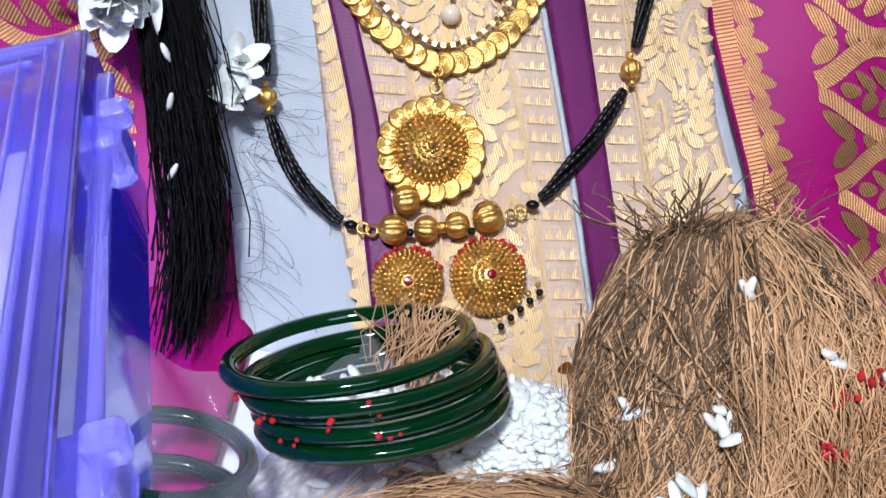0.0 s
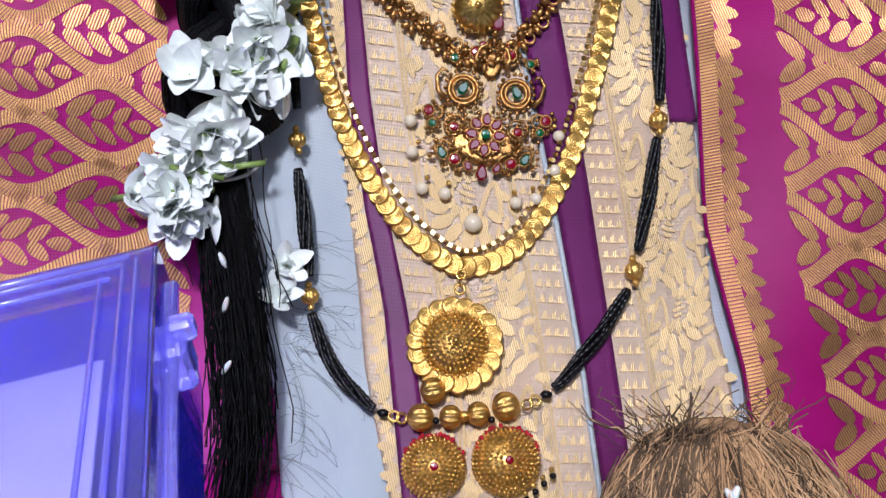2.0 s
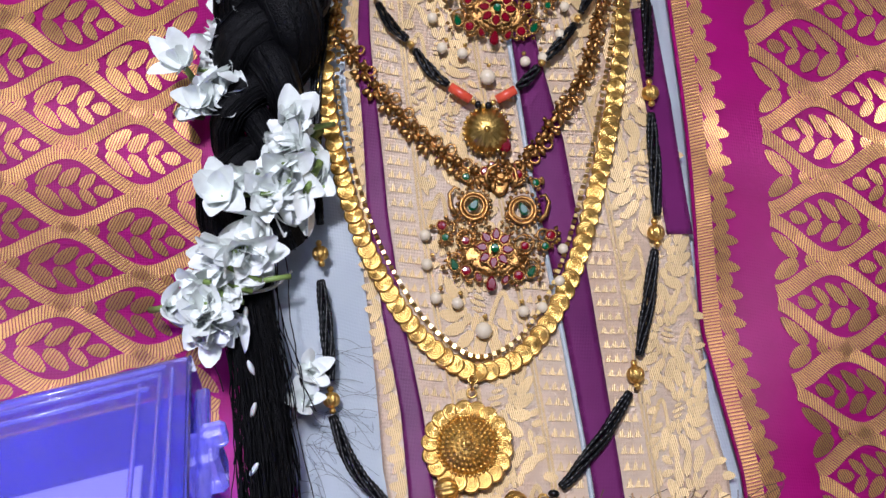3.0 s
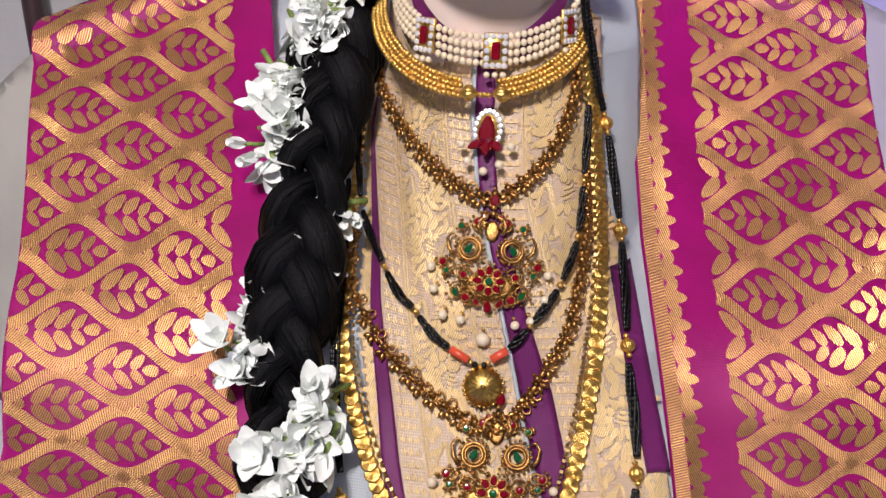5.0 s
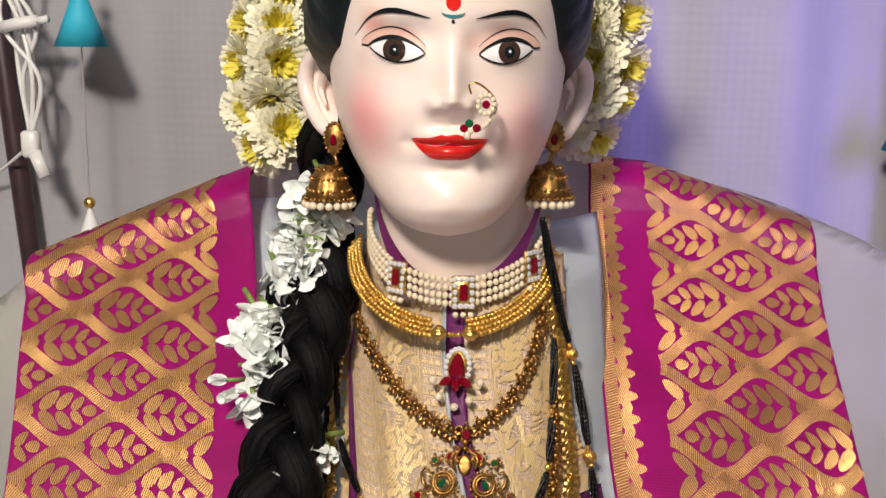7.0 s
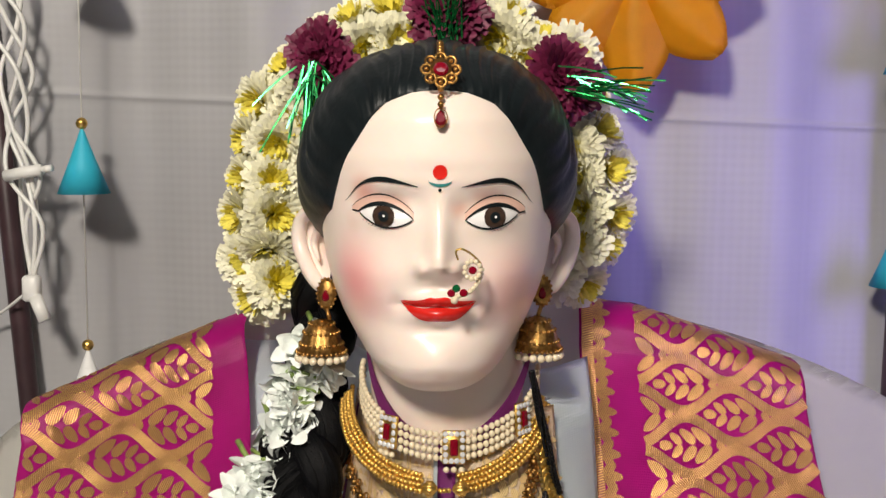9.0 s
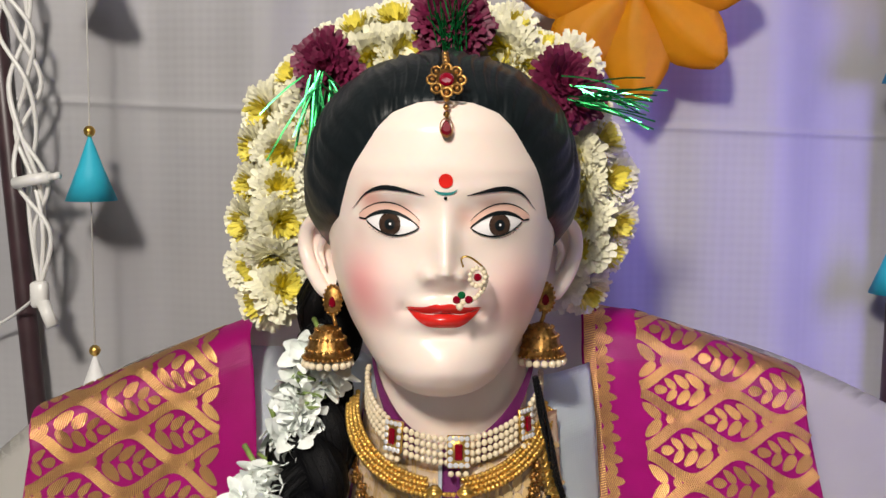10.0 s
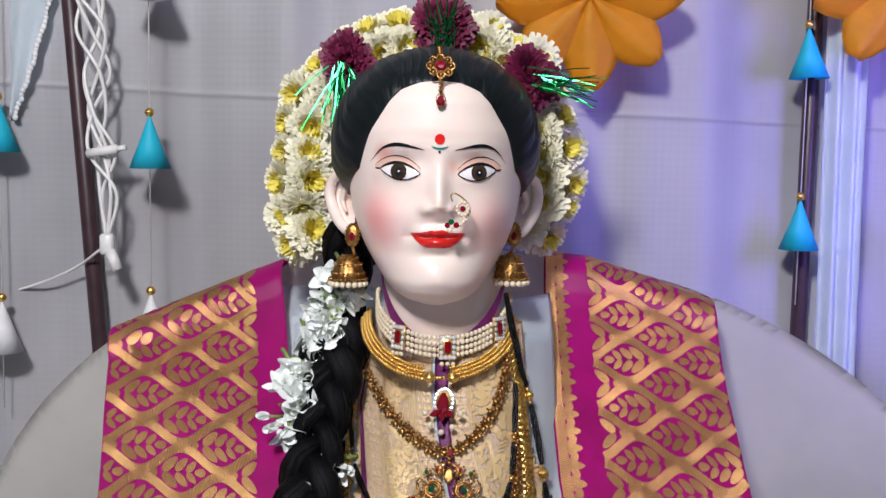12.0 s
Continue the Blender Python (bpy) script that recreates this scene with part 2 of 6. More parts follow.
def ball(bm, p, r, seg=10, rings=7, scale=(1, 1, 1), rot=None, mi=0):
    pts, fs = sphere_points(seg, rings)
    m = Matrix.Diagonal((r * scale[0], r * scale[1], r * scale[2]))
    if rot is not None:
        m = rot @ m
    p = Vector(p)
    vs = [bm.verts.new(p + m @ Vector(q)) for q in pts]
    for f in fs:
        bm.faces.new([vs[k] for k in f]).material_index = mi


def frames_along(pts):
    """Position, tangent and two normals along a polyline, with the normals carried on without twist."""
    out, n = [], None
    for i, p in enumerate(pts):
        t = (pts[min(i + 1, len(pts) - 1)] - pts[max(i - 1, 0)]).normalized()
        if n is None:
            n = t.orthogonal().normalized()
        n = (n - t * n.dot(t)).normalized()
        out.append((p, t, n, t.cross(n)))
    return out


def tube(bm, pts, rad, seg=8, mi=0, cap=True):
    pts = [Vector(p) for p in pts]
    rows = []
    for i, (p, t, n, b) in enumerate(frames_along(pts)):
        r = rad(i / (len(pts) - 1)) if callable(rad) else rad
        rows.append([bm.verts.new(p + (n * math.cos(k * 2 * math.pi / seg) + b * math.sin(k * 2 * math.pi / seg)) * r) for k in range(seg)])
    for a, c in zip(rows, rows[1:]):
        for k in range(seg):
            bm.faces.new((a[k], a[(k + 1) % seg], c[(k + 1) % seg], c[k])).material_index = mi
    if cap:
        bm.faces.new(rows[0][::-1]).material_index = mi
        bm.faces.new(rows[-1]).material_index = mi


def spline(ctrl, n):
    """A smooth line of n points through the control points."""
    c = [Vector(p) for p in ctrl]
    c = [c[0] * 2 - c[1]] + c + [c[-1] * 2 - c[-2]]
    dense = []
    for i in range(1, len(c) - 2):
        for k in range(24):
            t = k / 24
            a, b, d, e = c[i - 1], c[i], c[i + 1], c[i + 2]
            dense.append(0.5 * (2 * b + (d - a) * t + (2 * a - 5 * b + 4 * d - e) * t * t + (3 * b - a - 3 * d + e) * t ** 3))
    dense.append(c[-2])
    acc = [0.0]
    for a, b in zip(dense, dense[1:]):
        acc.append(acc[-1] + (b - a).length)
    out, j = [], 0
    for i in range(n):
        s = acc[-1] * i / (n - 1)
        while j < len(acc) - 2 and acc[j + 1] < s:
            j += 1
        f = (s - acc[j]) / max(1e-9, acc[j + 1] - acc[j])
        out.append(dense[j].lerp(dense[j + 1], min(1, f)))
    return out


def lathe(bm, prof, seg=24, m=Matrix(), mi=0, flute=0.0, nf=0):
    """prof: (radius, height) from bottom to top, about z, then moved by m."""
    rows = []
    for r, h in prof:
        rows.append([bm.verts.new(m @ Vector((math.cos(a) * r * (1 + flute * math.cos(nf * a)), math.sin(a) * r * (1 + flute * math.cos(nf * a)), h)))
                     for a in (k * 2 * math.pi / seg for k in range(seg))])
    for a, c in zip(rows, rows[1:]):
        for k in range(seg):
            bm.faces.new((a[k], a[(k + 1) % seg], c[(k + 1) % seg], c[k])).material_index = mi


def slab(bm, lo, hi, bevel=0.0, mi=0, m=Matrix()):
    """A block between two corners; a bevel cuts its edges with flat chamfers."""
    c = [(x + y) / 2 for x, y in zip(lo, hi)]
    h = [(y - x) / 2 for x, y in zip(lo, hi)]
    if not bevel:
        vs = [bm.verts.new(m @ Vector((c[0] + h[0] * i, c[1] + h[1] * j, c[2] + h[2] * k))) for i in (-1, 1) for j in (-1, 1) for k in (-1, 1)]
        for f in ((0, 1, 3, 2), (4, 6, 7, 5), (0, 4, 5, 1), (2, 3, 7, 6), (0, 2, 6, 4), (1, 5, 7, 3)):
            bm.faces.new([vs[k] for k in f]).material_index = mi
        return
    sub = bmesh.new()
    pts = []
    for i in (-1, 1):
        for j in (-1, 1):
            for k in (-1, 1):
                for ax in range(3):
                    d = [bevel, bevel, bevel]
                    d[ax] = 0
                    pts.append(m @ Vector((c[0] + i * (h[0] - d[0]), c[1] + j * (h[1] - d[1]), c[2] + k * (h[2] - d[2]))))
    vs = [sub.verts.new(p) for p in pts]
    bmesh.ops.convex_hull(sub, input=vs)
    bmesh.ops.dissolve_limit(sub, angle_limit=0.02, verts=sub.verts, edges=sub.edges)
    made = {v: bm.verts.new(v.co) for v in sub.verts}
    for f in sub.faces:
        bm.faces.new([made[v] for v in f.verts]).material_index = mi
    sub.free()


# ---- the draped front: blouse cloth in the middle, saree folds at the sides ----
BZ = (0.05, 0.10, 0.15, 0.18, 0.207, 0.252, 0.294, 0.346, 0.414, 0.46, 0.50)
BY = (0.225, 0.262, 0.298, 0.330, 0.354, 0.383, 0.412, 0.426, 0.458, 0.472, 0.478)
SZ = (0.02, 0.10, 0.187, 0.27, 0.305, 0.37, 0.44, 0.484, 0.52)
SY = (0.22, 0.285, 0.352, 0.397, 0.418, 0.49, 0.566, 0.602, 0.61)


def table(xs, ys):
    """The profile smoothed, every half millimetre of height."""
    z = np.arange(0, 0.7, 0.0005)
    return [float(v) for v in sum(np.interp(z + d, xs, ys) for d in (-0.018, -0.009, 0, 0.009, 0.018)) / 5]


TABLES = {BZ: table(BZ, BY), SZ: table(SZ, SY)}
CURVE = [float(v) for v in np.interp(np.arange(0, 0.7, 0.0005), (0.10, 0.26, 0.31, 0.35, 0.46), (1.5, 1.5, 2.5, 10, 12))]


def read(tab, z):
    q = min(max(z, 0.0), 0.69) * 2000
    i = int(q)
    return tab[i] + (tab[i + 1] - tab[i]) * (q - i)


def eased(z, xs, ys):
    return read(TABLES[xs], z)


def body(x, z):
    return read(TABLES[BZ], z) + read(CURVE, z) * (x - 0.008) ** 2


def on_body(x, z, off=0.0):
    """The point of the blouse at x, z, lifted off it towards the front."""
    h = 0.003
    n = Vector(((body(x + h, z) - body(x - h, z)) / (2 * h), -1, (body(x, z + h) - body(x, z - h)) / (2 * h))).normalized()
    return Vector((x, body(x, z), z)) + n * off, n


def fold_l(x, z):
    return eased(z, SZ, SY) + 0.004 + 0.003 * math.sin(x * 42 + z * 9) + 0.002 * math.sin(z * 55 + x * 20)


def fold_r(x, z):
    return eased(z, SZ, SY) + 0.004 + 0.003 * math.sin(x * 50 - z * 14) + 0.002 * math.sin(z * 48 - x * 30)
# ---- structure ----
TABLE_Z = 0.125
bm = bmesh.new()
slab(bm, (-2.2, -2.4, -0.40), (2.2, 1.3, -0.35))
solo("floor", bm, TILE, "beige tiled floor under the display table", "floor", kind="structure", smooth=False)
for nm, lo, hi in (("wall_north", (-2.2, 1.2, -0.35), (2.2, 1.3, 2.2)), ("wall_south", (-2.2, -2.5, -0.35), (2.2, -2.4, 2.2)),
                   ("wall_west", (-2.3, -2.4, -0.35), (-2.2, 1.2, 2.2)), ("wall_east", (2.2, -2.4, -0.35), (2.3, 1.2, 2.2))):
    bm = bmesh.new()
    slab(bm, lo, hi)
    solo(nm, bm, WALLP, "plain painted room wall", "wall", kind="structure", smooth=False)
bm = bmesh.new()
slab(bm, (-2.3, -2.5, 2.2), (2.3, 1.3, 2.3))
solo("ceiling", bm, WALLP, "plain white ceiling", "ceiling", kind="structure", smooth=False)


def curtain_y(x, z):
    return (0.70 + 0.10 * (x + 0.35) + 0.010 * math.sin(x * 21 + 0.5) + 0.006 * math.sin(x * 47 + 1.3 * z) + 0.003 * math.sin(x * 95 + 2 * z)
            + 0.004 * math.sin(z * 9 + x * 5) - 0.0022 * math.exp(-((z - 0.634 + 0.03 * x) / 0.0022) ** 2))


bm = bmesh.new()
sheet(bm, lambda u, v: (u, curtain_y(u, v), v), lin(-1.3, 1.3, 260), lin(-0.34, 0.60, 24) + lin(0.605, 0.665, 40) + lin(0.67, 1.7, 24))
cur = solo("curtain", bm, CURTAIN, "pale grey satin curtain hanging in soft folds", "curtain", kind="structure")

bm = bmesh.new()
sheet(bm, lambda u, v: (0.336 + 0.040 * u + 0.012 * (0.8 - v), 0.742 + 0.007 * math.sin(u * 15.7) + 0.002 * math.sin(9 * v + 3 * u), v), lin(0, 1, 40), lin(-0.34, 1.6, 30), uvf=lambda u, v: (u * 0.04, v))
bmesh.ops.solidify(bm, geom=bm.faces[:], thickness=0.0012)
solo("curtain_edge", bm, WHITE, "white gathered edge of a curtain beside the pole", "curtain", kind="structure")

# table
table = thing("display_table", "low display table covered with white cotton cloth", "table")
bm = bmesh.new()
slab(bm, (-0.75, -0.12, TABLE_Z - 0.03), (0.75, 0.66, TABLE_Z), 0.006)
part("tabletop", bm, WHITE, table)
for lx in (-0.7, 0.7):
    for ly in (-0.08, 0.62):
        bm = bmesh.new()
        slab(bm, (lx - 0.02, ly - 0.02, -0.35), (lx + 0.02, ly + 0.02, TABLE_Z - 0.03), 0.004)
        part("leg", bm, POLE, table)

# cream chair back, a broad rounded shell behind the shoulders
bm = bmesh.new()


def chair_pt(u, v, off):
    a = math.pi * u
    w, h = (0.43 if u < 0.5 else 0.50) * v, (0.37 + 0.012 * max(0, -math.cos(a)) ** 0.5) * v
    x = -0.02 + w * -math.cos(a)
    z = 0.135 + h * math.sin(a) ** 0.9
    return Vector((x, 0.640 + off + 0.03 * (1 - v * v), z))


sheet(bm, lambda u, v: chair_pt(u, v, 0), lin(0, 1, 120), lin(0.05, 1, 40))
bmesh.ops.solidify(bm, geom=bm.faces[:], thickness=-0.018)
solo("chair_back", bm, CHAIR, "cream glossy rounded chair back behind the figure", "chair")

# blouse cloth edges
def b_left(z):
    return float(np.interp(z, (0.09, 0.143, 0.175, 0.225, 0.265, 0.328, 0.40, 0.47), (0.008, -0.008, -0.022, -0.036, -0.047, -0.062, -0.066, -0.058)))


def b_right(z):
    return float(np.interp(z, (0.09, 0.177, 0.195, 0.257, 0.307, 0.345, 0.384, 0.47), (0.14, 0.123, 0.115, 0.102, 0.088, 0.078, 0.062, 0.056)))


def strip(left, right, z0, z1, off, nu, nv, material, name, parent, label="", thick=0.0008):
    bm = bmesh.new()
    sheet(bm, lambda u, z: on_body(left(z) + (right(z) - left(z)) * u, z, off + 0.0005 * math.sin(40 * u + 30 * z) * (1 if nu > 20 else 0))[0],
          lin(0, 1, nu), lin(z0, z1, nv), uvf=lambda u, z: (left(z) + (right(z) - left(z)) * u, z))
    bmesh.ops.solidify(bm, geom=bm.faces[:], thickness=thick)
    return part(name, bm, material, parent, label)


blouse = thing("blouse_cloth", "cream silk brocade cloth with purple bands and gold motifs", "cloth")
strip(b_left, b_right, 0.088, 0.468, 0.0, 60, 110, CREAM, "cloth", blouse)
BA = lambda z: float(np.interp(z, (0.09, 0.143, 0.164, 0.192, 0.223, 0.262, 0.327, 0.401, 0.46), (0.014, -0.003, -0.009, -0.017, -0.029, -0.041, -0.054, -0.064, -0.056)))
BA2 = lambda z: float(np.interp(z, (0.09, 0.143, 0.165, 0.193, 0.223, 0.262, 0.327, 0.401, 0.46), (0.024, 0.006, 0.002, -0.008, -0.02, -0.032, -0.048, -0.062, -0.055)))
BB = lambda z: float(np.interp(z, (0.09, 0.179, 0.231, 0.277, 0.329, 0.384, 0.418, 0.46), (0.088, 0.063, 0.046, 0.03, 0.0155, 0.0, -0.005, -0.006)))
BB2 = lambda z: float(np.interp(z, (0.09, 0.179, 0.24, 0.295, 0.329, 0.384, 0.418, 0.46), (0.1, 0.0755, 0.058, 0.041, 0.0265, 0.0085, 0.004, 0.004)))
strip(BA, BA2, 0.09, 0.46, 0.0018, 6, 110, PURPLE, "purple_band", blouse)
strip(BB, BB2, 0.09, 0.46, 0.0018, 6, 110, PURPLE, "purple_band", blouse)
strip(lambda z: BB(z) - 0.0022, BB, 0.09, 0.46, 0.0016, 3, 110, WHITE, "white_piping", blouse)
strip(lambda z: b_right(z) - 0.011, lambda z: b_right(z) + 0.001, 0.26, 0.345, 0.0018, 5, 40, PURPLE, "purple_band", blouse)


# saree falls
def l_in(z):
    return float(np.interp(z, (0.09, 0.125, 0.25, 0.40, 0.485, 0.5), (-0.046, -0.049, -0.085, -0.124, -0.146, -0.146)))


def l_out(z):
    return float(np.interp(z, (0.09, 0.252, 0.328, 0.383, 0.443, 0.5), (-0.26, -0.235, -0.247, -0.264, -0.281, -0.29)))


def r_in(z):
    return float(np.interp(z, (0.09, 0.178, 0.224, 0.275, 0.356, 0.405, 0.48, 0.5), (0.15, 0.128, 0.109, 0.1, 0.085, 0.08, 0.075, 0.075)))


def r_out(z):
    return float(np.interp(z, (0.09, 0.137, 0.25, 0.366, 0.41, 0.479, 0.5), (0.30, 0.27, 0.235, 0.22, 0.216, 0.214, 0.21)))


# white cloth under everything


def white_pt(u, z):
    x0, x1 = l_in(z) - 0.02 * min(1, max(0, (z - 0.16) / 0.05)) + 0.003, r_in(z) + 0.004
    x = x0 + (x1 - x0) * u
    y = min(body(x, z) + 0.006, eased(z, SZ, SY) + 0.024)
    y += 1.6 * max(0, z - 0.452)
    return (x, y + 0.0012 * math.sin(x * 110 + 8 * z) + 0.0007 * math.sin(x * 260 - 20 * z), z)


bm = bmesh.new()
sheet(bm, white_pt, lin(0, 1, 90), lin(0.085, 0.478, 90), uvf=lambda u, z: (u * 0.2, z))
bmesh.ops.solidify(bm, geom=bm.faces[:], thickness=0.0012)
solo("white_cloth", bm, WHITE, "white cotton cloth draped over the sloping body form", "cloth")


def l_top(x):
    return float(np.interp(x, (-0.29, -0.281, -0.175, -0.14), (0.436, 0.441, 0.486, 0.50)))


def r_top(x):
    return float(np.interp(x, (0.07, 0.11, 0.214, 0.22), (0.508, 0.505, 0.474, 0.468)))


def fall_point(side, u, v, off=0.0):
    """u across from the inner to the outer edge, v up from the hem; above 1 it turns over the shoulder to the back."""
    inn, out, top, f = (l_in, l_out, l_top, fold_l) if side < 0 else (r_in, r_out, r_top, fold_r)
    zt = 0.46
    for _ in range(2):
        xt = inn(zt) + (out(zt) - inn(zt)) * u
        zt = top(xt)
    z = 0.092 + (zt - 0.092) * min(v, 1)
    x = inn(z) + (out(z) - inn(z)) * u
    y = f(x, z)
    # rounded shoulder
    if v > 0.94:
        a = min((v - 0.94) / 0.12, 1) * math.pi * 0.9
        zc = 0.092 + (zt - 0.092) * 0.94
        y0 = f(x, zc)
        rr = (zt - zc)
        z = zc + rr * math.sin(a)
        y = y0 + rr * 1.2 * (1 - math.cos(a))
    n = Vector((0, -0.75, 0.62)).normalized() if v <= 0.94 else Vector((0, -math.cos(a) * 0.8, 0.6 * math.cos(a) + math.sin(a))).normalized()
    return Vector((x, y, z)) + n * off


def make_fall(side, label):
    ob = thing("saree_fall", label, "saree", "saree falls over the shoulders")
    bm = bmesh.new()
    sheet(bm, lambda u, v: fall_point(side, u, v), lin(0, 1, 60), lin(0, 1.06, 130),
          uvf=lambda u, v: (u * 0.15, v * 0.42))
    bmesh.ops.solidify(bm, geom=bm.faces[:], thickness=-0.0012 if side < 0 else 0.0012)
    part("silk", bm, MAGENTA, ob)
    return ob


sareeL = make_fall(-1, "magenta silk saree fall with dense gold ogee brocade")
bm = bmesh.new()
sheet(bm, lambda u, v: (-0.125 + 0.082 * u, 0.11 + 0.20 * v, TABLE_Z + 0.004 + 0.0015 * math.sin(40 * u + 9 * v) + 0.03 * max(0, v - 0.85)), lin(0, 1, 24), lin(0, 1, 30), uvf=lambda u, v: (u * 0.08, v * 0.2))
bmesh.ops.solidify(bm, geom=bm.faces[:], thickness=-0.0012)
part("hem", bm, MAGENTA, sareeL)
sareeR = make_fall(1, "magenta silk saree fall with gold leaf border and brocade")
# ---- the painted head of the figure: one mesh ----
HM = Matrix.Translation((-0.0117, 0.512, 0.0)) @ Matrix.Rotation(math.radians(5.5), 4, "Z")   # local: x right, -y to the front, z up
# slices from the chin up: height, half width, front, back, middle
FACE_S = ((0.484, 0.004, -0.050, -0.020, -0.040), (0.4865, 0.017, -0.066, -0.006, -0.038), (0.4895, 0.0235, -0.0755, 0.004, -0.036), (0.495, 0.0310, -0.0845, 0.012, -0.032),
          (0.503, 0.0375, -0.0895, 0.022, -0.028), (0.513, 0.0440, -0.0895, 0.034, -0.023), (0.5238, 0.0505, -0.0885, 0.045, -0.018), (0.537, 0.0563, -0.0920, 0.060, -0.012),
          (0.550, 0.0605, -0.0940, 0.075, -0.005), (0.565, 0.0632, -0.0945, 0.090, 0.0), (0.585, 0.0650, -0.0965, 0.098, 0.0), (0.605, 0.0645, -0.1010, 0.098, 0.0),
          (0.625, 0.0580, -0.0985, 0.090, 0.0), (0.640, 0.0470, -0.0880, 0.075, 0.0), (0.650, 0.0300, -0.0630, 0.050, -0.005), (0.656, 0.0060, -0.0250, 0.005, -0.01))
HAIR_S = ((0.530, 0.060, -0.060, 0.055, 0.0), (0.550, 0.0715, -0.085, 0.085, 0.0), (0.575, 0.0755, -0.098, 0.100, 0.0), (0.603, 0.0762, -0.104, 0.105, 0.0), (0.620, 0.0725, -0.103, 0.103, 0.0),
          (0.635, 0.0655, -0.099, 0.098, 0.0), (0.6455, 0.0560, -0.0900, 0.088, 0.0), (0.655, 0.0440, -0.074, 0.070, 0.0), (0.663, 0.0270, -0.050, 0.045, 0.0), (0.668, 0.004, -0.012, 0.008, 0.0))


def slice_at(tab, z):
    t = np.array(tab)
    zs = np.linspace(t[0, 0], t[-1, 0], 700)
    out = []
    for c in range(1, 5):
        v = np.interp(zs, t[:, 0], t[:, c])
        v[1:-1] = np.convolve(np.pad(v, 12, mode="edge"), np.ones(25) / 25, "valid")[1:-1]
        out.append(np.interp(z, zs, v))
    return out


def bell(x, z, cx, cz, sx, sz):
    return np.exp(-((x - cx) / sx) ** 2 - ((z - cz) / sz) ** 2)


def relief(x, z):
    """How far the features stand out from the plain oval of the face."""
    h = np.interp(z, (0.545, 0.549, 0.5525, 0.5560, 0.560, 0.570, 0.580, 0.590, 0.600), (0.0, 0.0038, 0.0098, 0.0136, 0.0132, 0.0094, 0.0056, 0.0022, 0.0))
    sx = np.interp(z, (0.549, 0.556, 0.565, 0.580, 0.600), (0.0066, 0.0062, 0.0058, 0.0058, 0.0075))
    r = h * (0.78 * np.exp(-(x / sx) ** 2) + 0.22 * np.exp(-(x / 0.0125) ** 2))
    for s in (-1, 1):
        r = r + 0.0048 * bell(x, z, 0.0084 * s, 0.5540, 0.0036, 0.0044)
        r = r - 0.0058 * bell(x, z, 0.0235 * s, 0.5825, 0.0150, 0.0085)
        r = r + 0.0062 * bell(x, z, 0.0258 * s, 0.5785, 0.0118, 0.0066)
        r = r + 0.0015 * bell(x, z, 0.0250 * s, 0.5945, 0.0180, 0.0055)
        r = r + 0.0042 * bell(x, z, 0.0330 * s, 0.5480, 0.0150, 0.0140)
        r = r - 0.0018 * bell(x, z, 0.0195 * s, 0.5365, 0.0035, 0.0045)
    r = r + 0.0046 * bell(x, z, 0, 0.5390, 0.0125, 0.0034) + 0.0054 * bell(x, z, 0, 0.5310, 0.0105, 0.0042)
    r = r - 0.0020 * bell(x, z, 0, 0.5352, 0.0140, 0.0010) - 0.0022 * bell(x, z, 0, 0.5225, 0.0120, 0.0040) + 0.0036 * bell(x, z, 0, 0.5080, 0.0120, 0.0085)
    return r - 0.0008 * bell(x, z, 0, 0.5445, 0.0024, 0.0030)


def oval_y(tab, x, z):
    w, f, b, m = slice_at(tab, z)
    u = np.clip(np.abs(x) / np.maximum(w, 1e-4), 0, 0.995)
    return m - (m - f) * (1 - u ** 2.2) ** (1 / 2.2)


def face_at(x, z, lift=0.0003):
    """The point of the face in front of x, z."""
    x, z = np.atleast_1d(np.asarray(x, float)), np.atleast_1d(np.asarray(z, float))
    return np.stack((x, oval_y(FACE_S, x, z) - relief(x, z) - lift, z), -1)


def hair_at(x, z, lift=0.0):
    x, z = np.atleast_1d(np.asarray(x, float)), np.atleast_1d(np.asarray(z, float))
    return np.stack((x, oval_y(HAIR_S, x, z) - lift, z), -1)


HC = np.array((0, -0.005, 0.580))


def oval_hit(tab, dirs):
    """Where rays from the middle of the head leave the stack of slices."""
    dirs = dirs / np.linalg.norm(dirs, axis=-1, keepdims=True)
    lo, hi = np.zeros(dirs.shape[:-1]), np.full(dirs.shape[:-1], 0.17)
    for _ in range(22):
        r = (lo + hi) / 2
        p = HC + dirs * r[..., None]
        w, f, b, m = slice_at(tab, p[..., 2])
        d = np.where(p[..., 1] < m, m - f, b - m)
        inside = ((np.abs(p[..., 0]) / w) ** 2.2 + (np.abs(p[..., 1] - m) / np.maximum(d, 1e-4)) ** 2.2 < 1) & (p[..., 2] < tab[-1][0]) & (p[..., 2] > tab[0][0])
        lo, hi = np.where(inside, r, lo), np.where(inside, hi, r)
    return HC + dirs * lo[..., None]


bm = bmesh.new()
SLOTS = [SKIN, HAIRPAINT, LIP, EYEWHITE, IRIS, TEAL, PINK]
az = np.concatenate((np.linspace(-1.45, 1.45, 190), np.linspace(1.45, 2 * math.pi - 1.45, 42)[1:-1]))
zz = np.concatenate((np.linspace(0.4841, 0.492, 16), np.linspace(0.492, 0.645, 190)[1:], np.linspace(0.645, 0.6555, 10)[1:]))
A, Z = np.meshgrid(az, zz)
w, f, b, m = slice_at(FACE_S, Z)
X = w * np.sign(np.sin(A)) * np.abs(np.sin(A)) ** (2 / 2.2)
front = np.cos(A) > 0
Y = m - np.where(front, m - f, b - m) * np.sign(np.cos(A)) * np.abs(np.cos(A)) ** (2 / 2.2)
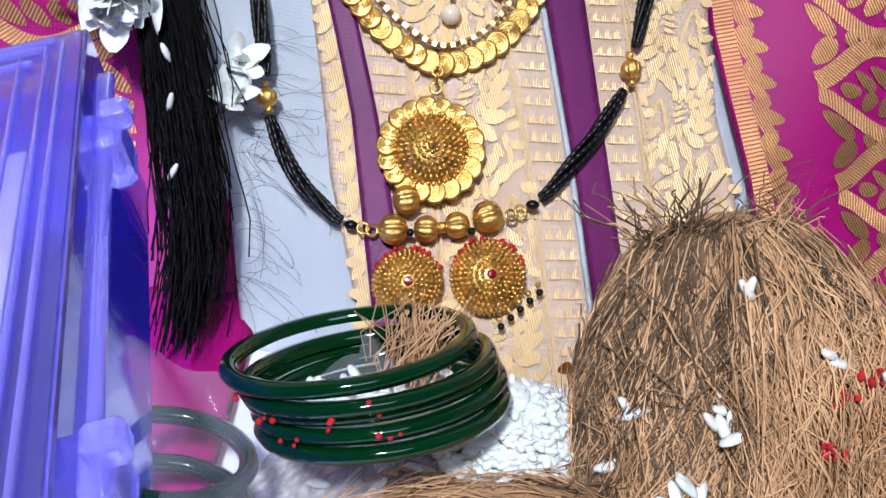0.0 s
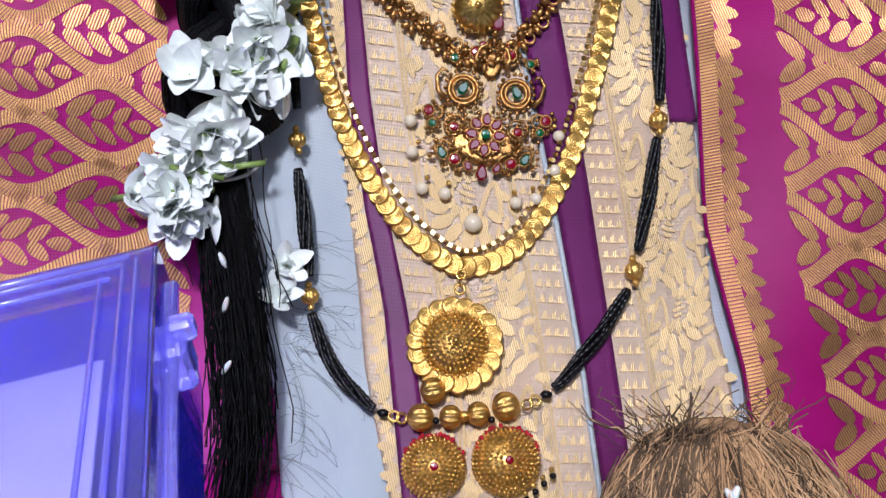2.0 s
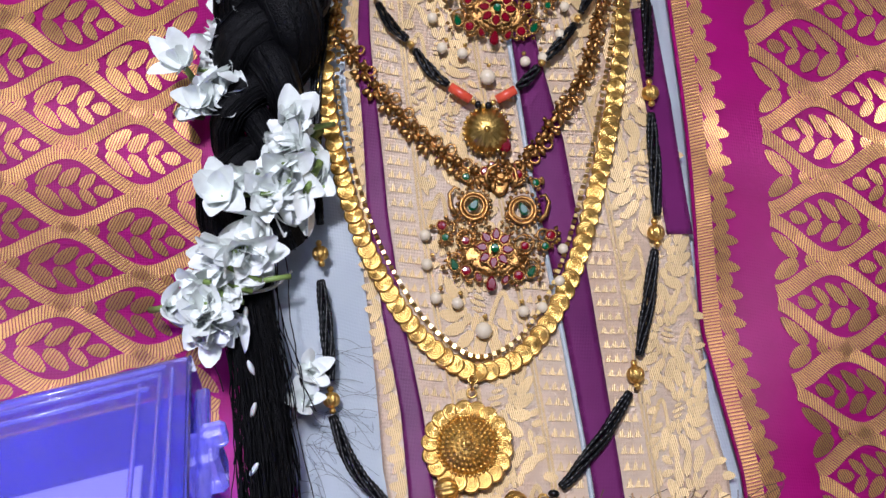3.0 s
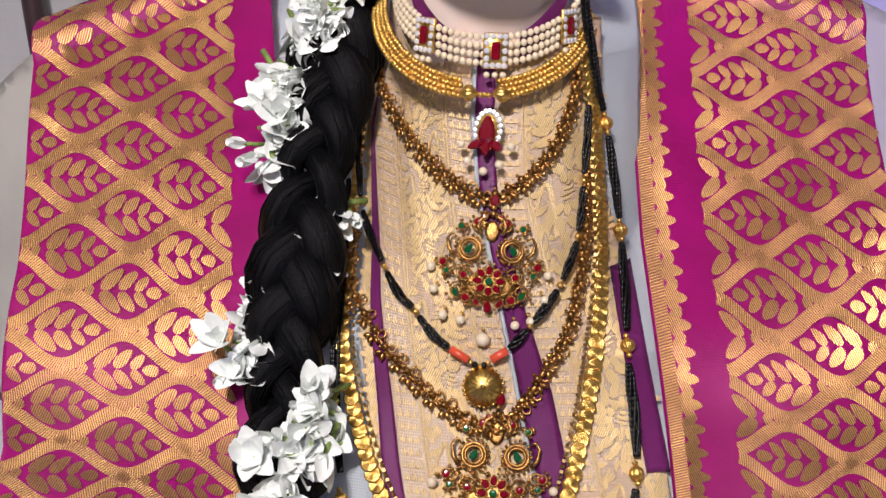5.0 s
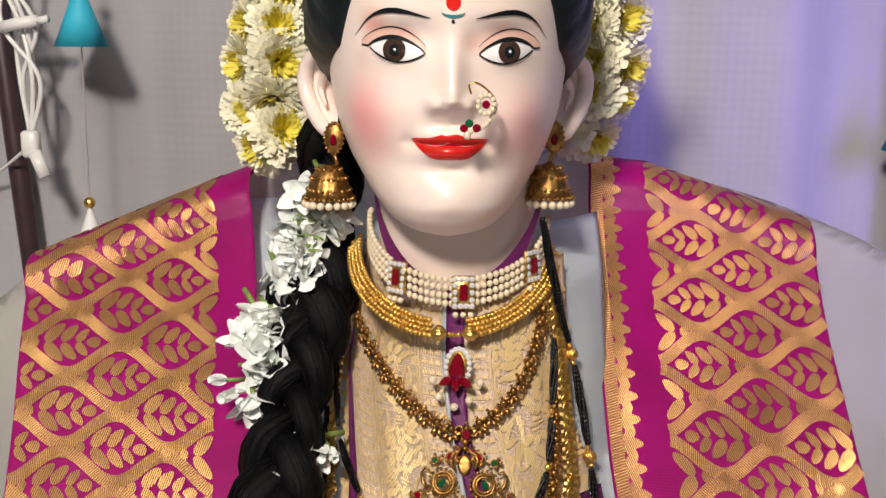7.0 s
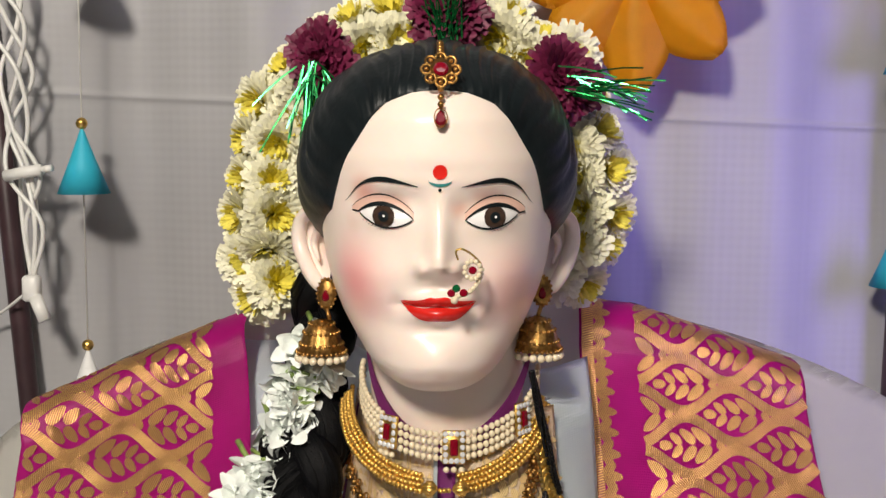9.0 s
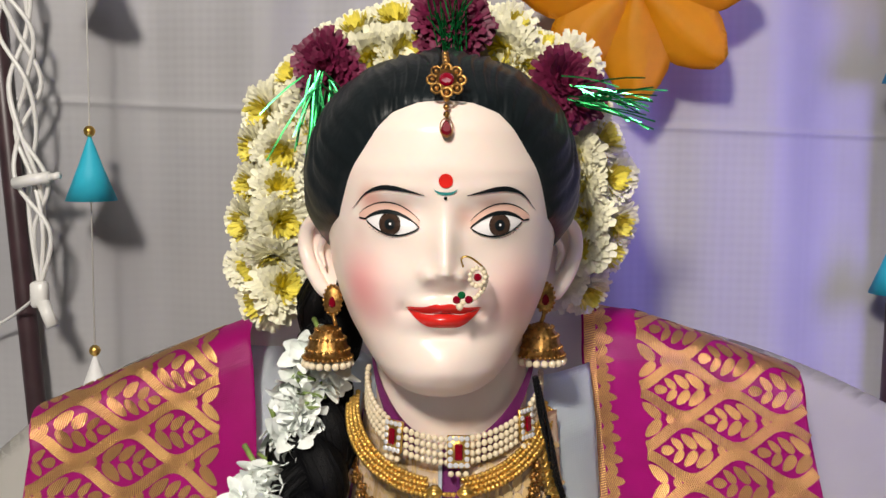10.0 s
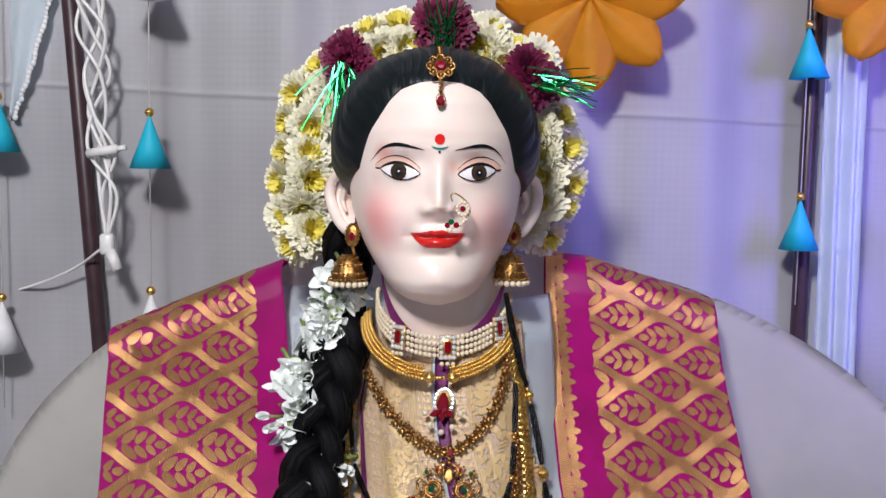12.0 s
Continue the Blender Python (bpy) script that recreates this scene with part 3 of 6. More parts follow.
Y = Y - relief(X, Z) * np.clip(np.cos(A) * 2.5, 0, 1)
grid = [[bm.verts.new((X[i, j], Y[i, j], Z[i, j])) for j in range(len(az))] for i in range(len(zz))]
for i in range(len(zz) - 1):
    for j in range(len(az)):
        k = (j + 1) % len(az)
        bm.faces.new((grid[i][j], grid[i][k], grid[i + 1][k], grid[i + 1][j]))
bm.faces.new(grid[0][::-1])
bm.faces.new(grid[-1])
# combed hair: a shell from the hairline back to the nape, with locks along the combing and a parting
NS, NQ = 300, 54
back = np.array((0, 0.9, -0.30))
hx = np.array((0.0, 0.0130, 0.0258, 0.0380, 0.0480, 0.0535, 0.0600, 0.0685))
hz = np.array((0.6372, 0.6362, 0.6315, 0.6165, 0.5985, 0.5790, 0.5680, 0.5520))
hs = np.array((0.0, 0.14, 0.30, 0.48, 0.64, 0.80, 0.90, 1.0))
hy = face_at(np.minimum(hx, 0.056), hz, 0.0)[:, 1]
hy[-2], hy[-1] = -0.030, 0.010
rows = []
s = np.linspace(-1, 1, NS)
line = np.stack((np.sign(s) * np.interp(np.abs(s), hs, hx), np.interp(np.abs(s), hs, hy), np.interp(np.abs(s), hs, hz)), -1)
line = line - HC
line = line / np.linalg.norm(line, axis=-1, keepdims=True)
for q in np.linspace(0, 1, NQ) ** 1.3:
    turn = line * (1 - q) + np.array((0, 0.25, 1.0)) * 0.9 * q * (1 - q) * 2 + back * q
    pf, ph = oval_hit(FACE_S, turn), oval_hit(HAIR_S, turn)
    e = min(1.0, q * 6) ** 0.6
    n = turn / np.linalg.norm(turn, axis=-1, keepdims=True)
    lock = np.abs(s) * 17 + 1.3 * np.sin(q * 9 + np.abs(s) * 4) + 2.2 * q
    groove = 0.0017 * np.abs(np.sin(lock)) ** 0.6 + 0.0006 * np.sin(lock * 5.3 + 3 * q) + 0.0003 * np.sin(lock * 11.7)
    parting = -0.0030 * np.exp(-(s / 0.018) ** 2)
    rows.append([bm.verts.new(v) for v in pf * (1 - e) + ph * e + n * ((groove + parting - 0.0012) * e - 0.0004 * (1 - e))[:, None]])
for a, b in zip(rows, rows[1:]):
    for j in range(NS - 1):
        bm.faces.new((a[j], a[j + 1], b[j + 1], b[j])).material_index = 1


def paint(xs, z_lo, z_hi, mi, lift, n=5):
    """A painted patch on the face, between two edges over xs."""
    rows = []
    for k in range(n):
        f = k / (n - 1)
        rows.append([bm.verts.new(p) for p in face_at(np.array(xs), np.array(z_lo) * (1 - f) + np.array(z_hi) * f, lift)])
    for a, b in zip(rows, rows[1:]):
        for j in range(len(xs) - 1):
            bm.faces.new((a[j], a[j + 1], b[j + 1], b[j])).material_index = mi


T = np.linspace(0, 1, 30)
ti = np.linspace(-1, 1, 26)
c = np.sqrt(np.maximum(0, 1 - ti * ti))
for s in (-1, 1):
    # T runs from the inner to the outer corner
    xe = (0.0128 + T * 0.0255) * s
    base = 0.5768 + 0.0026 * T
    arc = np.sin(T * math.pi)
    hi = base + 0.0053 * arc ** 0.75
    lo = base - 0.0050 * arc ** 0.85
    paint(xe, lo, hi, 3, 0.0003)
    cx, cz = 0.0266, 0.5783
    xi = (cx + ti * 0.0054)
    top = np.interp(xi, 0.0128 + T * 0.0255, hi) - 0.0004
    low = np.interp(xi, 0.0128 + T * 0.0255, lo) + 0.0003
    paint(xi * s, np.maximum(cz - c * 0.0054, low), np.minimum(cz + c * 0.0054, top), 4, 0.0006)
    paint((cx + ti * 0.0026) * s, cz - c * 0.0026, cz + c * 0.0026, 1, 0.0008)
    # tiny white dot on the pupil, a glint put in as colour
    paint((cx + 0.0002 * s + ti * 0.0006) * s, cz + 0.0002 - c * 0.0006, cz + 0.0002 + c * 0.0006, 3, 0.0010, 3)
    # lid line with its wing, lower line, crease
    xw = (0.0122 + T * 0.0300) * s
    bw = 0.5768 + 0.0034 * T
    aw = np.sin(np.clip(T * 1.13, 0, 1) * math.pi) ** 0.75
    paint(xw, bw + 0.0052 * aw, bw + 0.0094 * np.sin(np.clip(0.06 + T * 0.92, 0, 1) * math.pi) ** 0.7 + 0.0006, 6, 0.0004, 5)
    paint(xw, bw + 0.0050 * aw - 0.0003, bw + 0.0050 * aw + 0.0005 + 0.0014 * aw * (0.4 + T), 1, 0.0008, 3)
    paint(xe, lo - 0.0006, lo + 0.0003, 1, 0.0007, 3)
    ac = np.sin(np.clip(0.06 + T * 0.92, 0, 1) * math.pi) ** 0.7
    paint(xw, bw + 0.0092 * ac + 0.0006, bw + 0.0098 * ac + 0.0007, 1, 0.0006, 3)
    for k in range(9):
        f0 = 0.45 + 0.055 * k
        x0, z0 = 0.0128 + f0 * 0.0255, float(np.interp(f0, T, lo))
        lx = np.linspace(0, 1, 4)
        zl = z0 - 0.0018 * lx + 0.0004 * lx * lx
        paint((x0 + lx * 0.0012) * s, zl - 0.00012, zl + 0.00012, 1, 0.0007, 2)
    # brow
    bx = 0.0102 + T * 0.0356
    bz = np.interp(T, (0, 0.15, 0.35, 0.55, 0.75, 0.9, 1.0), (0.5926, 0.5940, 0.5956, 0.5962, 0.5942, 0.5895, 0.5832))
    bz = np.convolve(np.pad(bz, 2, mode="edge"), np.ones(5) / 5, "valid")
    th = 0.0012 * np.clip(np.minimum(T * 2.2 + 0.12, (1 - T) * 2.2 + 0.08), 0, 1)
    paint(bx * s, bz - th, bz + th, 1, 0.0006, 3)
# lips
lx = (T * 2 - 1) * 0.0182
mid = 0.5350 + 0.0022 * (T * 2 - 1) ** 2 + 0.0005 * np.cos(lx / 0.0182 * math.pi * 2)
bow = mid + (0.0060 - 0.0013 * np.exp(-(lx / 0.0024) ** 2)) * np.maximum(0, 1 - np.abs(T * 2 - 1) ** 1.25) ** 0.9
paint(lx, mid - 0.0001, bow, 2, 0.0005)
paint(lx, mid - 0.0074 * np.maximum(0, 1 - np.abs(T * 2 - 1) ** 2.3) ** 0.85, mid - 0.0004, 2, 0.0006)
# forehead mark
paint(ti * 0.0034, 0.5998 - c * 0.0034, 0.5998 + c * 0.0034, 2, 0.0006)
paint(ti * 0.0056, 0.5962 - 0.0032 * c, 0.5962 - 0.0018 * c, 5, 0.0006, 3)
paint(ti * 0.0008, 0.5915 - c * 0.0008, 0.5915 + c * 0.0008, 1, 0.0006, 3)
# ears
for s in (-1, 1):
    pts = [(0.0600 * s, -0.014, 0.571), (0.0690 * s, -0.003, 0.574), (0.0765 * s, 0.006, 0.568), (0.0782 * s, 0.008, 0.556), (0.0735 * s, 0.002, 0.543), (0.0655 * s, -0.010, 0.5335), (0.0590 * s, -0.016, 0.534)]
    rim = spline(pts, 34)
    tube(bm, rim, lambda t: 0.0027 + 0.0012 * math.sin(t * math.pi) + 0.0010 * t, 10)
    rows = []
    for f in (0.0, 0.25, 0.5, 0.75, 1.0):
        rows.append([bm.verts.new(p.lerp(Vector((0.0585 * s, -0.012, 0.553)), f) + Vector((0, 0.0085 * math.sin(f * math.pi) ** 0.8, 0))) for p in rim])
    for a, b in zip(rows, rows[1:]):
        for j in range(33):
            bm.faces.new((a[j], a[j + 1], b[j + 1], b[j]))
    tube(bm, spline([(0.0600 * s, -0.016, 0.563), (0.0655 * s, -0.006, 0.563), (0.0690 * s, 0.000, 0.555), (0.0655 * s, -0.006, 0.546)], 16), lambda t: 0.0022 * math.sin(0.3 + t * 2.5), 8)
# neck
lathe(bm, [(0.026, 0.41), (0.034, 0.435), (0.042, 0.462), (0.0435, 0.475), (0.0425, 0.49), (0.043, 0.51), (0.045, 0.53)], 48, Matrix.Translation((0.0070, -0.004, 0)))
bmesh.ops.transform(bm, matrix=HM, verts=bm.verts)
head = solo("statue_head", bm, SLOTS, "painted figure head with black combed hair and red lips", "statue")

# ---- braid ----
BRAID = [(-0.062, 0.545, 0.56), (-0.080, 0.530, 0.50), (-0.085, 0.495, 0.43), (-0.090, 0.445, 0.365), (-0.092, 0.405, 0.30), (-0.088, 0.375, 0.24),
         (-0.072, 0.334, 0.20), (-0.062, 0.302, 0.165), (-0.062, 0.282, 0.138), (-0.064, 0.274, 0.127)]
braid = thing("hair_braid", "long black plaited hair hanging beside the blouse", "hair")
line = spline(BRAID, 90)
fr = frames_along(line)
for k in range(3):
    bm = bmesh.new()
    pts = []
    for i, (p, t, n, b) in enumerate(fr[:62]):
        a = i * 0.42 + k * 2 * math.pi / 3
        side = t.cross(Vector((0, -1, 0.6))).normalized()
        front = side.cross(t)
        pts.append(p + side * 0.0125 * math.sin(a) + front * 0.007 * math.sin(2 * a))
    tube(bm, pts, lambda t: 0.0135 * (0.75 + 0.25 * math.sin(t * 20)), 12)
    fl = frames_along(pts)
    for j in range(44):
        phi, rr, w0 = R() * 6.283, random.uniform(0.0125, 0.0142), R() * 6.3
        tube(bm, [p + (n * math.cos(phi + 0.25 * math.sin(i * 0.3 + w0)) + b * math.sin(phi + 0.25 * math.sin(i * 0.3 + w0))) * rr * (0.75 + 0.25 * math.sin(i / 61 * 20)) for i, (p, t, n, b) in enumerate(fl)],
             0.00038, 3, cap=False)
    part("strand", bm, HAIR, braid)["kind"] = "stuff"
bm = bmesh.new()
for h in range(900):
    ox, oy = random.gauss(-0.0012, 0.0041), random.gauss(0, 0.0036)
    curl = random.uniform(0.2, 1.2)
    ph = R() * 6.3
    end = random.uniform(0.45, 1.0)
    pts = []
    for i in range(0, 30, 2):
        f = i / 29
        p = line[int(56 + f * end * 33)]
        spread = 0.8 + 0.45 * f
        pts.append(p + Vector((ox * spread + 0.0034 * curl * math.sin(f * 8 + ph) * f + 0.0006 * math.sin(f * 23 + ph), oy * spread - 0.004, 0.0016 * math.cos(f * 8 + ph))))
    tube(bm, pts, 0.00028, 3, cap=False)
part("loose_hair", bm, HAIR, braid)
bm = bmesh.new()
tube(bm, [p + Vector((0, 0.004, 0)) for p in line[54:88]], lambda t: 0.0092 * (1 - 0.5 * t), 10)
part("tail", bm, HAIR, braid)
# ---- woven gold on the silk ----
def motif_petal(bm, uvl, put, cx, cy, ang, ln, wd, n=12, up=0.00012):
    """A flat leaf-shaped patch of gold thread round (cx, cy), in metres on the cloth."""
    vs, ca, sa = [], math.cos(ang), math.sin(ang)
    loc = []
    for k in range(n):
        a = 2 * math.pi * k / n
        p, q = ln / 2 * math.cos(a), wd / 2 * math.sin(a) * (1 - 0.22 * math.cos(a))
        x, y = cx + p * ca - q * sa, cy + p * sa + q * ca
        loc.append((x + 0.45 * y, y))
        vs.append(bm.verts.new(put(x, y)))
    mid = bm.verts.new(put(cx, cy, up))
    for k in range(n):
        f = bm.faces.new((vs[k], vs[(k + 1) % n], mid))
        for lp, co in zip(f.loops, (loc[k], loc[(k + 1) % n], (cx + 0.45 * cy, cy))):
            lp[uvl].uv = co


# a sprig of four pairs of leaflets with a round bud at its foot: along, across, turn, length, width
LEAFLETS = ((-0.0090, 0.0054, 0.66, 0.0150, 0.0068), (0.0002, 0.0051, 0.70, 0.0126, 0.0061), (0.0082, 0.0038, 0.72, 0.0098, 0.0051))


def leaf_motif(bm, uvl, put, cx, cy, a0, a1):
    """The sprig, its tip towards the inner edge; leaflets past the edges of the woven field are cut off."""
    pieces = [(0.0212, 0.0, 0.0, 0.0056, 0.0050), (-0.0152, 0.0, 0.0, 0.0090, 0.0058)]
    for al, ac, turn, ln, wd in LEAFLETS:
        pieces += [(-al, g * ac, math.pi - g * turn, ln, wd) for g in (-1, 1)]
    for al, ac, turn, ln, wd in pieces:
        if a0 + ln * 0.36 < cx + al < a1 - ln * 0.36:
            motif_petal(bm, uvl, put, cx + al, cy + ac, turn, ln, wd, 14)


def ribbon(bm, uvl, put, f, a0, a1, width, n):
    """A band of thread of that width along the line f(a) -> (x, y) on the cloth."""
    rows = []
    acc, last = 0.0, None
    for i in range(n):
        a = a0 + (a1 - a0) * i / (n - 1)
        p, q = Vector(f(a)), Vector(f(a + 1e-4))
        d = (q - p).normalized()
        nn = Vector((-d.y, d.x))
        if last is not None:
            acc += (p - last).length
        last = p
        rows.append(([bm.verts.new(put(*(p + nn * width * e / 2))) for e in (-1, 0, 1)], acc))
    for (r0, s0), (r1, s1) in zip(rows, rows[1:]):
        for k in range(2):
            fc = bm.faces.new((r0[k], r0[k + 1], r1[k + 1], r1[k]))
            for lp, s, e in zip(fc.loops, (s0, s0, s1, s1), (k, k + 1, k + 1, k)):
                lp[uvl].uv = (s + e * 0.0012, e)


def level_point(side, u, b, off):
    """Like fall_point, with b counted in even steps of height, so that the woven rows stay level."""
    inn, out, top = (l_in, l_out, l_top) if side < 0 else (r_in, r_out, r_top)
    zt = 0.46
    for _ in range(2):
        zt = top(inn(zt) + (out(zt) - inn(zt)) * u)
    return fall_point(side, u, min(b * (0.500 - 0.092) / (zt - 0.092), 1.06), off)


def brocade(ob, side, u_in, cw=0.0645, ph=0.0365):
    W, L = 0.150, 0.475
    a0, a1 = u_in * W, 0.993 * W

    def put(a, b, up=0.0):
        return level_point(side, a / W, b / L, 0.0007 + up)

    bm = bmesh.new()
    uvl = bm.loops.layers.uv.verify()
    amp = ph / 4 - 0.0019
    for k in range(int(L * 1.04 / (ph / 2)) + 1):
        sg = 1 if k % 2 else -1

        def wave(a, k=k, sg=sg):
            return (a, min(max(k * ph / 2 + sg * amp * math.cos(2 * math.pi * (a - a0 + 0.003) / cw), 0.001), L * 1.05))
        ribbon(bm, uvl, put, wave, a0, a1, 0.0064, 80)
        for c in range(-1, 5):
            ca = a0 - 0.003 + cw * (c + (0.0 if sg < 0 else 0.5))
            cb = k * ph / 2 + ph / 4
            if 0.012 < cb < L * 1.03:
                leaf_motif(bm, uvl, put, ca, cb, a0, a1)
                for e in (-1, 1):
                    if a0 + 0.002 < ca + e * cw / 2 < a1 - 0.002 and e > 0:
                        motif_petal(bm, uvl, lambda a, b, up=0.0: put(a, b, up + 0.0003), ca + e * cw / 2, cb, 0, 0.009, 0.006, 4)
    p = part("brocade", bm, BROCADE, ob, "gold thread ogee lattice with leaf sprigs")
    p["kind"] = "stuff"


brocade(sareeL, -1, 0.17)
brocade(sareeR, 1, 0.26)
bm = bmesh.new()
uvl = bm.loops.layers.uv.verify()


def put_r(a, b, up=0.0):
    return fall_point(1, a / 0.150, b / 0.475, 0.0007 + up)


b = 0.004
while b < 0.49:
    for g, ln in ((0.0, 0.0125), (0.75, 0.0110), (-0.75, 0.0110)):
        motif_petal(bm, uvl, put_r, 0.0098 + math.cos(g) * ln / 2, b + math.sin(g) * ln / 2, g, ln, 0.0056, 12)
    b += 0.0118
ribbon(bm, uvl, put_r, lambda a: (0.0058, a), 0.001, 0.49, 0.0082, 90)
pb = part("leaf_border", bm, BROCADE, sareeR, "gold leaf edging")
pb["kind"] = "stuff"

# pale gold leaves, nets and lines on the cream cloth
bm = bmesh.new()
uvl = bm.loops.layers.uv.verify()


def put_b(a, b, up=0.0):
    u = (a - b_left(b)) / (b_right(b) - b_left(b))
    return on_body(a, b, 0.0010 + 0.0005 * math.sin(40 * u + 30 * b) + up)[0]


def tri_column(x_of, w, z0, z1, step=0.0050, cols=3):
    z = z0
    i = 0
    while z < z1:
        for c in range(cols):
            cx = x_of(z) + w * (c + 0.5) / cols
            s = w / cols * 0.92
            vs = [bm.verts.new(put_b(cx + p * s, z + q * s)) for p, q in ((-0.5, -0.42), (0.5, -0.42), (0, 0.5))]
            f = bm.faces.new(vs)
            for lp, co in zip(f.loops, ((0, 0), (s, 0), (s / 2, s))):
                lp[uvl].uv = co
        z += step
        i += 1


def leaf_b(x, z, a, ln, wd):
    motif_petal(bm, uvl, put_b, x, z, a, ln, wd, 8, 0.00005)


def paisley(cx, cz, s, flip):
    """A curled mango shape: a ribbed body, a fan of leaves round it and a curling stem."""
    for k in range(11):
        a = math.radians(118 - 24 * k)
        r = (0.0118 + 0.0012 * math.sin(k * 0.9)) * s
        leaf_b(cx + flip * math.cos(a) * r, cz + math.sin(a) * r * 0.95, (a if flip > 0 else math.pi - a) + 0.5 * flip, 0.0084 * s, 0.0040 * s)
    for k in range(9):
        a = math.radians(110 - 28 * k)
        leaf_b(cx + flip * math.cos(a) * 0.0066 * s, cz + math.sin(a) * 0.0064 * s, a if flip > 0 else math.pi - a, 0.0048 * s, 0.0030 * s)
    for k in range(5):
        w = (0.0066 - 0.0022 * abs(k - 2)) * s
        leaf_b(cx, cz + (k - 2) * 0.0019 * s, 0.25 * flip, w, 0.0014 * s)
    ribbon(bm, uvl, put_b, lambda t: (cx - flip * (0.003 + 0.0095 * t) * s, cz - 0.016 * s + 0.020 * s * math.sin(t * 2.6)), 0, 1, 0.0017 * s, 14)
    for k in range(4):
        leaf_b(cx - flip * (0.0085 + 0.0018 * k) * s, cz + (-0.012 + 0.0062 * k) * s, (0.7 - 0.2 * k) * flip, 0.0062 * s, 0.0028 * s)


def zline(off):
    ribbon(bm, uvl, put_b, lambda t: (off(t), t), 0.100, 0.455, 0.0010, 90)


Z0, Z1 = 0.100, 0.455
tri_column(lambda z: BA2(z) + 0.0015, 0.0108, Z0, Z1)
tri_column(lambda z: BB(z) - 0.0138, 0.0108, Z0, Z1)
tri_column(lambda z: BB2(z) + 0.0015, 0.0108, Z0, 0.45)
for edge, d0 in ((BA2, 0.0138), (BA2, 0.0154), (BB, -0.0152), (BB, -0.0168), (BB2, 0.0138), (BB2, 0.0154)):
    zline(lambda z, edge=edge, d0=d0: edge(z) + d0)
rnd = random.Random(3)
for left, right, lift, top in ((lambda z: BA2(z) + 0.0165, lambda z: BB(z) - 0.0180, 0.0, 0.45), (lambda z: BB2(z) + 0.0165, lambda z: b_right(z) - 0.001, 0.010, 0.45)):
    i, z, placed = 0, 0.108 + lift, []
    while z < top:
        wide = right(z) - left(z)
        s = max(0.55, min(1.25, wide / 0.029))
        paisley((left(z) + right(z)) / 2, z, s, 1 if i % 2 else -1)
        placed.append(((left(z) + right(z)) / 2, z, 0.0150 * s))
        z += 0.0285 * max(s, 0.8)
        i += 1
    spots = []
    for _ in range(5000):
        z = rnd.uniform(0.10, top)
        x = rnd.uniform(left(z), right(z))
        if all((x - a) ** 2 + (z - c) ** 2 > r * r for a, c, r in placed) and all(abs(x - a) + abs(z - c) > 0.0042 for a, c in spots):
            spots.append((x, z))
            leaf_b(x, z, 1.2 * math.sin(x * 300 + z * 170) + (0.6 if len(spots) % 2 else -0.6), 0.0052, 0.0024)
z = 0.100
while z < 0.455:
    for g, ln in ((math.pi, 0.0072), (2.35, 0.0060), (3.95, 0.0060)):
        leaf_b(BA(z) - 0.0006 + math.cos(g) * ln / 2, z + math.sin(g) * ln / 2, g, ln, 0.0032)
    z += 0.0078
mo = part("gold_motif", bm, BROCADE_P, blouse, "pale gold woven leaves and triangles")
mo["kind"] = "stuff"
# a purple neckband rising to both sides of the throat
NC = Vector((-0.003, 0.508, 0))
for g in (-1, 1):
    bm = bmesh.new()

    def band(u, v, g=g):
        a = math.radians(22 + 62 * v) * g
        r = 0.0475 - 0.001 * u
        return (NC.x + r * math.sin(a), NC.y - r * math.cos(a), 0.447 + 0.06 * v ** 1.2 + 0.016 * u - 0.012 * v * u)
    sheet(bm, band, lin(0, 1, 5), lin(0, 1, 24))
    bmesh.ops.solidify(bm, geom=bm.faces[:], thickness=0.001)
    part("neckband", bm, PURPLE, blouse)

# ---- shared shapes for ornaments and flowers ----
def data_of(name, build, material, smooth=True):
    bm = bmesh.new()
    build(bm)
    return mesh_of(name, bm, material, smooth)


def put_part(name, data, parent, m):
    ob = new(name, data)
    ob.parent = parent
    ob.matrix_basis = m
    return ob


def basis(p, n, up=Vector((0, 0, 1)), s=1.0, spin=0.0):
    """Local z along n, local y near up."""
    n = Vector(n).normalized()
    x = Vector(up).cross(n).normalized()
    y = n.cross(x)
    m = Matrix((x, y, n)).transposed().to_4x4()
    return Matrix.Translation(p) @ m @ Matrix.Rotation(spin, 4, "Z") @ Matrix.Scale(s, 4)


def on(x, z, off, s=1.0, spin=0.0):
    p, n = on_body(x, z, off)
    return basis(p, n, s=s, spin=spin)


def coin_shape(bm):
    prof = [(0.0, 0.0012)]
    for k in range(1, 5):
        r = k * 0.0011
        prof += [(r - 0.0007, 0.0003), (r - 0.0002, 0.0014), (r, 0.0014)]
    prof += [(0.0050, 0.0011), (0.0052, 0.0004), (0.0050, 0.0), (0.0, 0.0)]
    lathe(bm, prof, 20)


COIN = data_of("coin", coin_shape, GOLD)
PEARL_M = data_of("pearl", lambda bm: ball(bm, (0, 0, 0), 1, 10, 8), PEARL)
GOLDBALL = data_of("bead", lambda bm: ball(bm, (0, 0, 0), 1, 10, 7), GOLD)
BLACKBALL = data_of("black_bead", lambda bm: ball(bm, (0, 0, 0), 1, 8, 6), BEADS)


def melon(bm):
    lathe(bm, [(0.15, -1.0)] + [(math.sqrt(1 - h * h * 0.97), h) for h in lin(-0.96, 0.96, 11)] + [(0.15, 1.0)], 48, flute=0.07, nf=12)


MELON = data_of("melon_bead", melon, GOLD)


def gem_shape(bm):
    lathe(bm, [(1.0, 0.0), (1.0, 0.18), (0.72, 0.5), (0.0, 0.56)], 14)


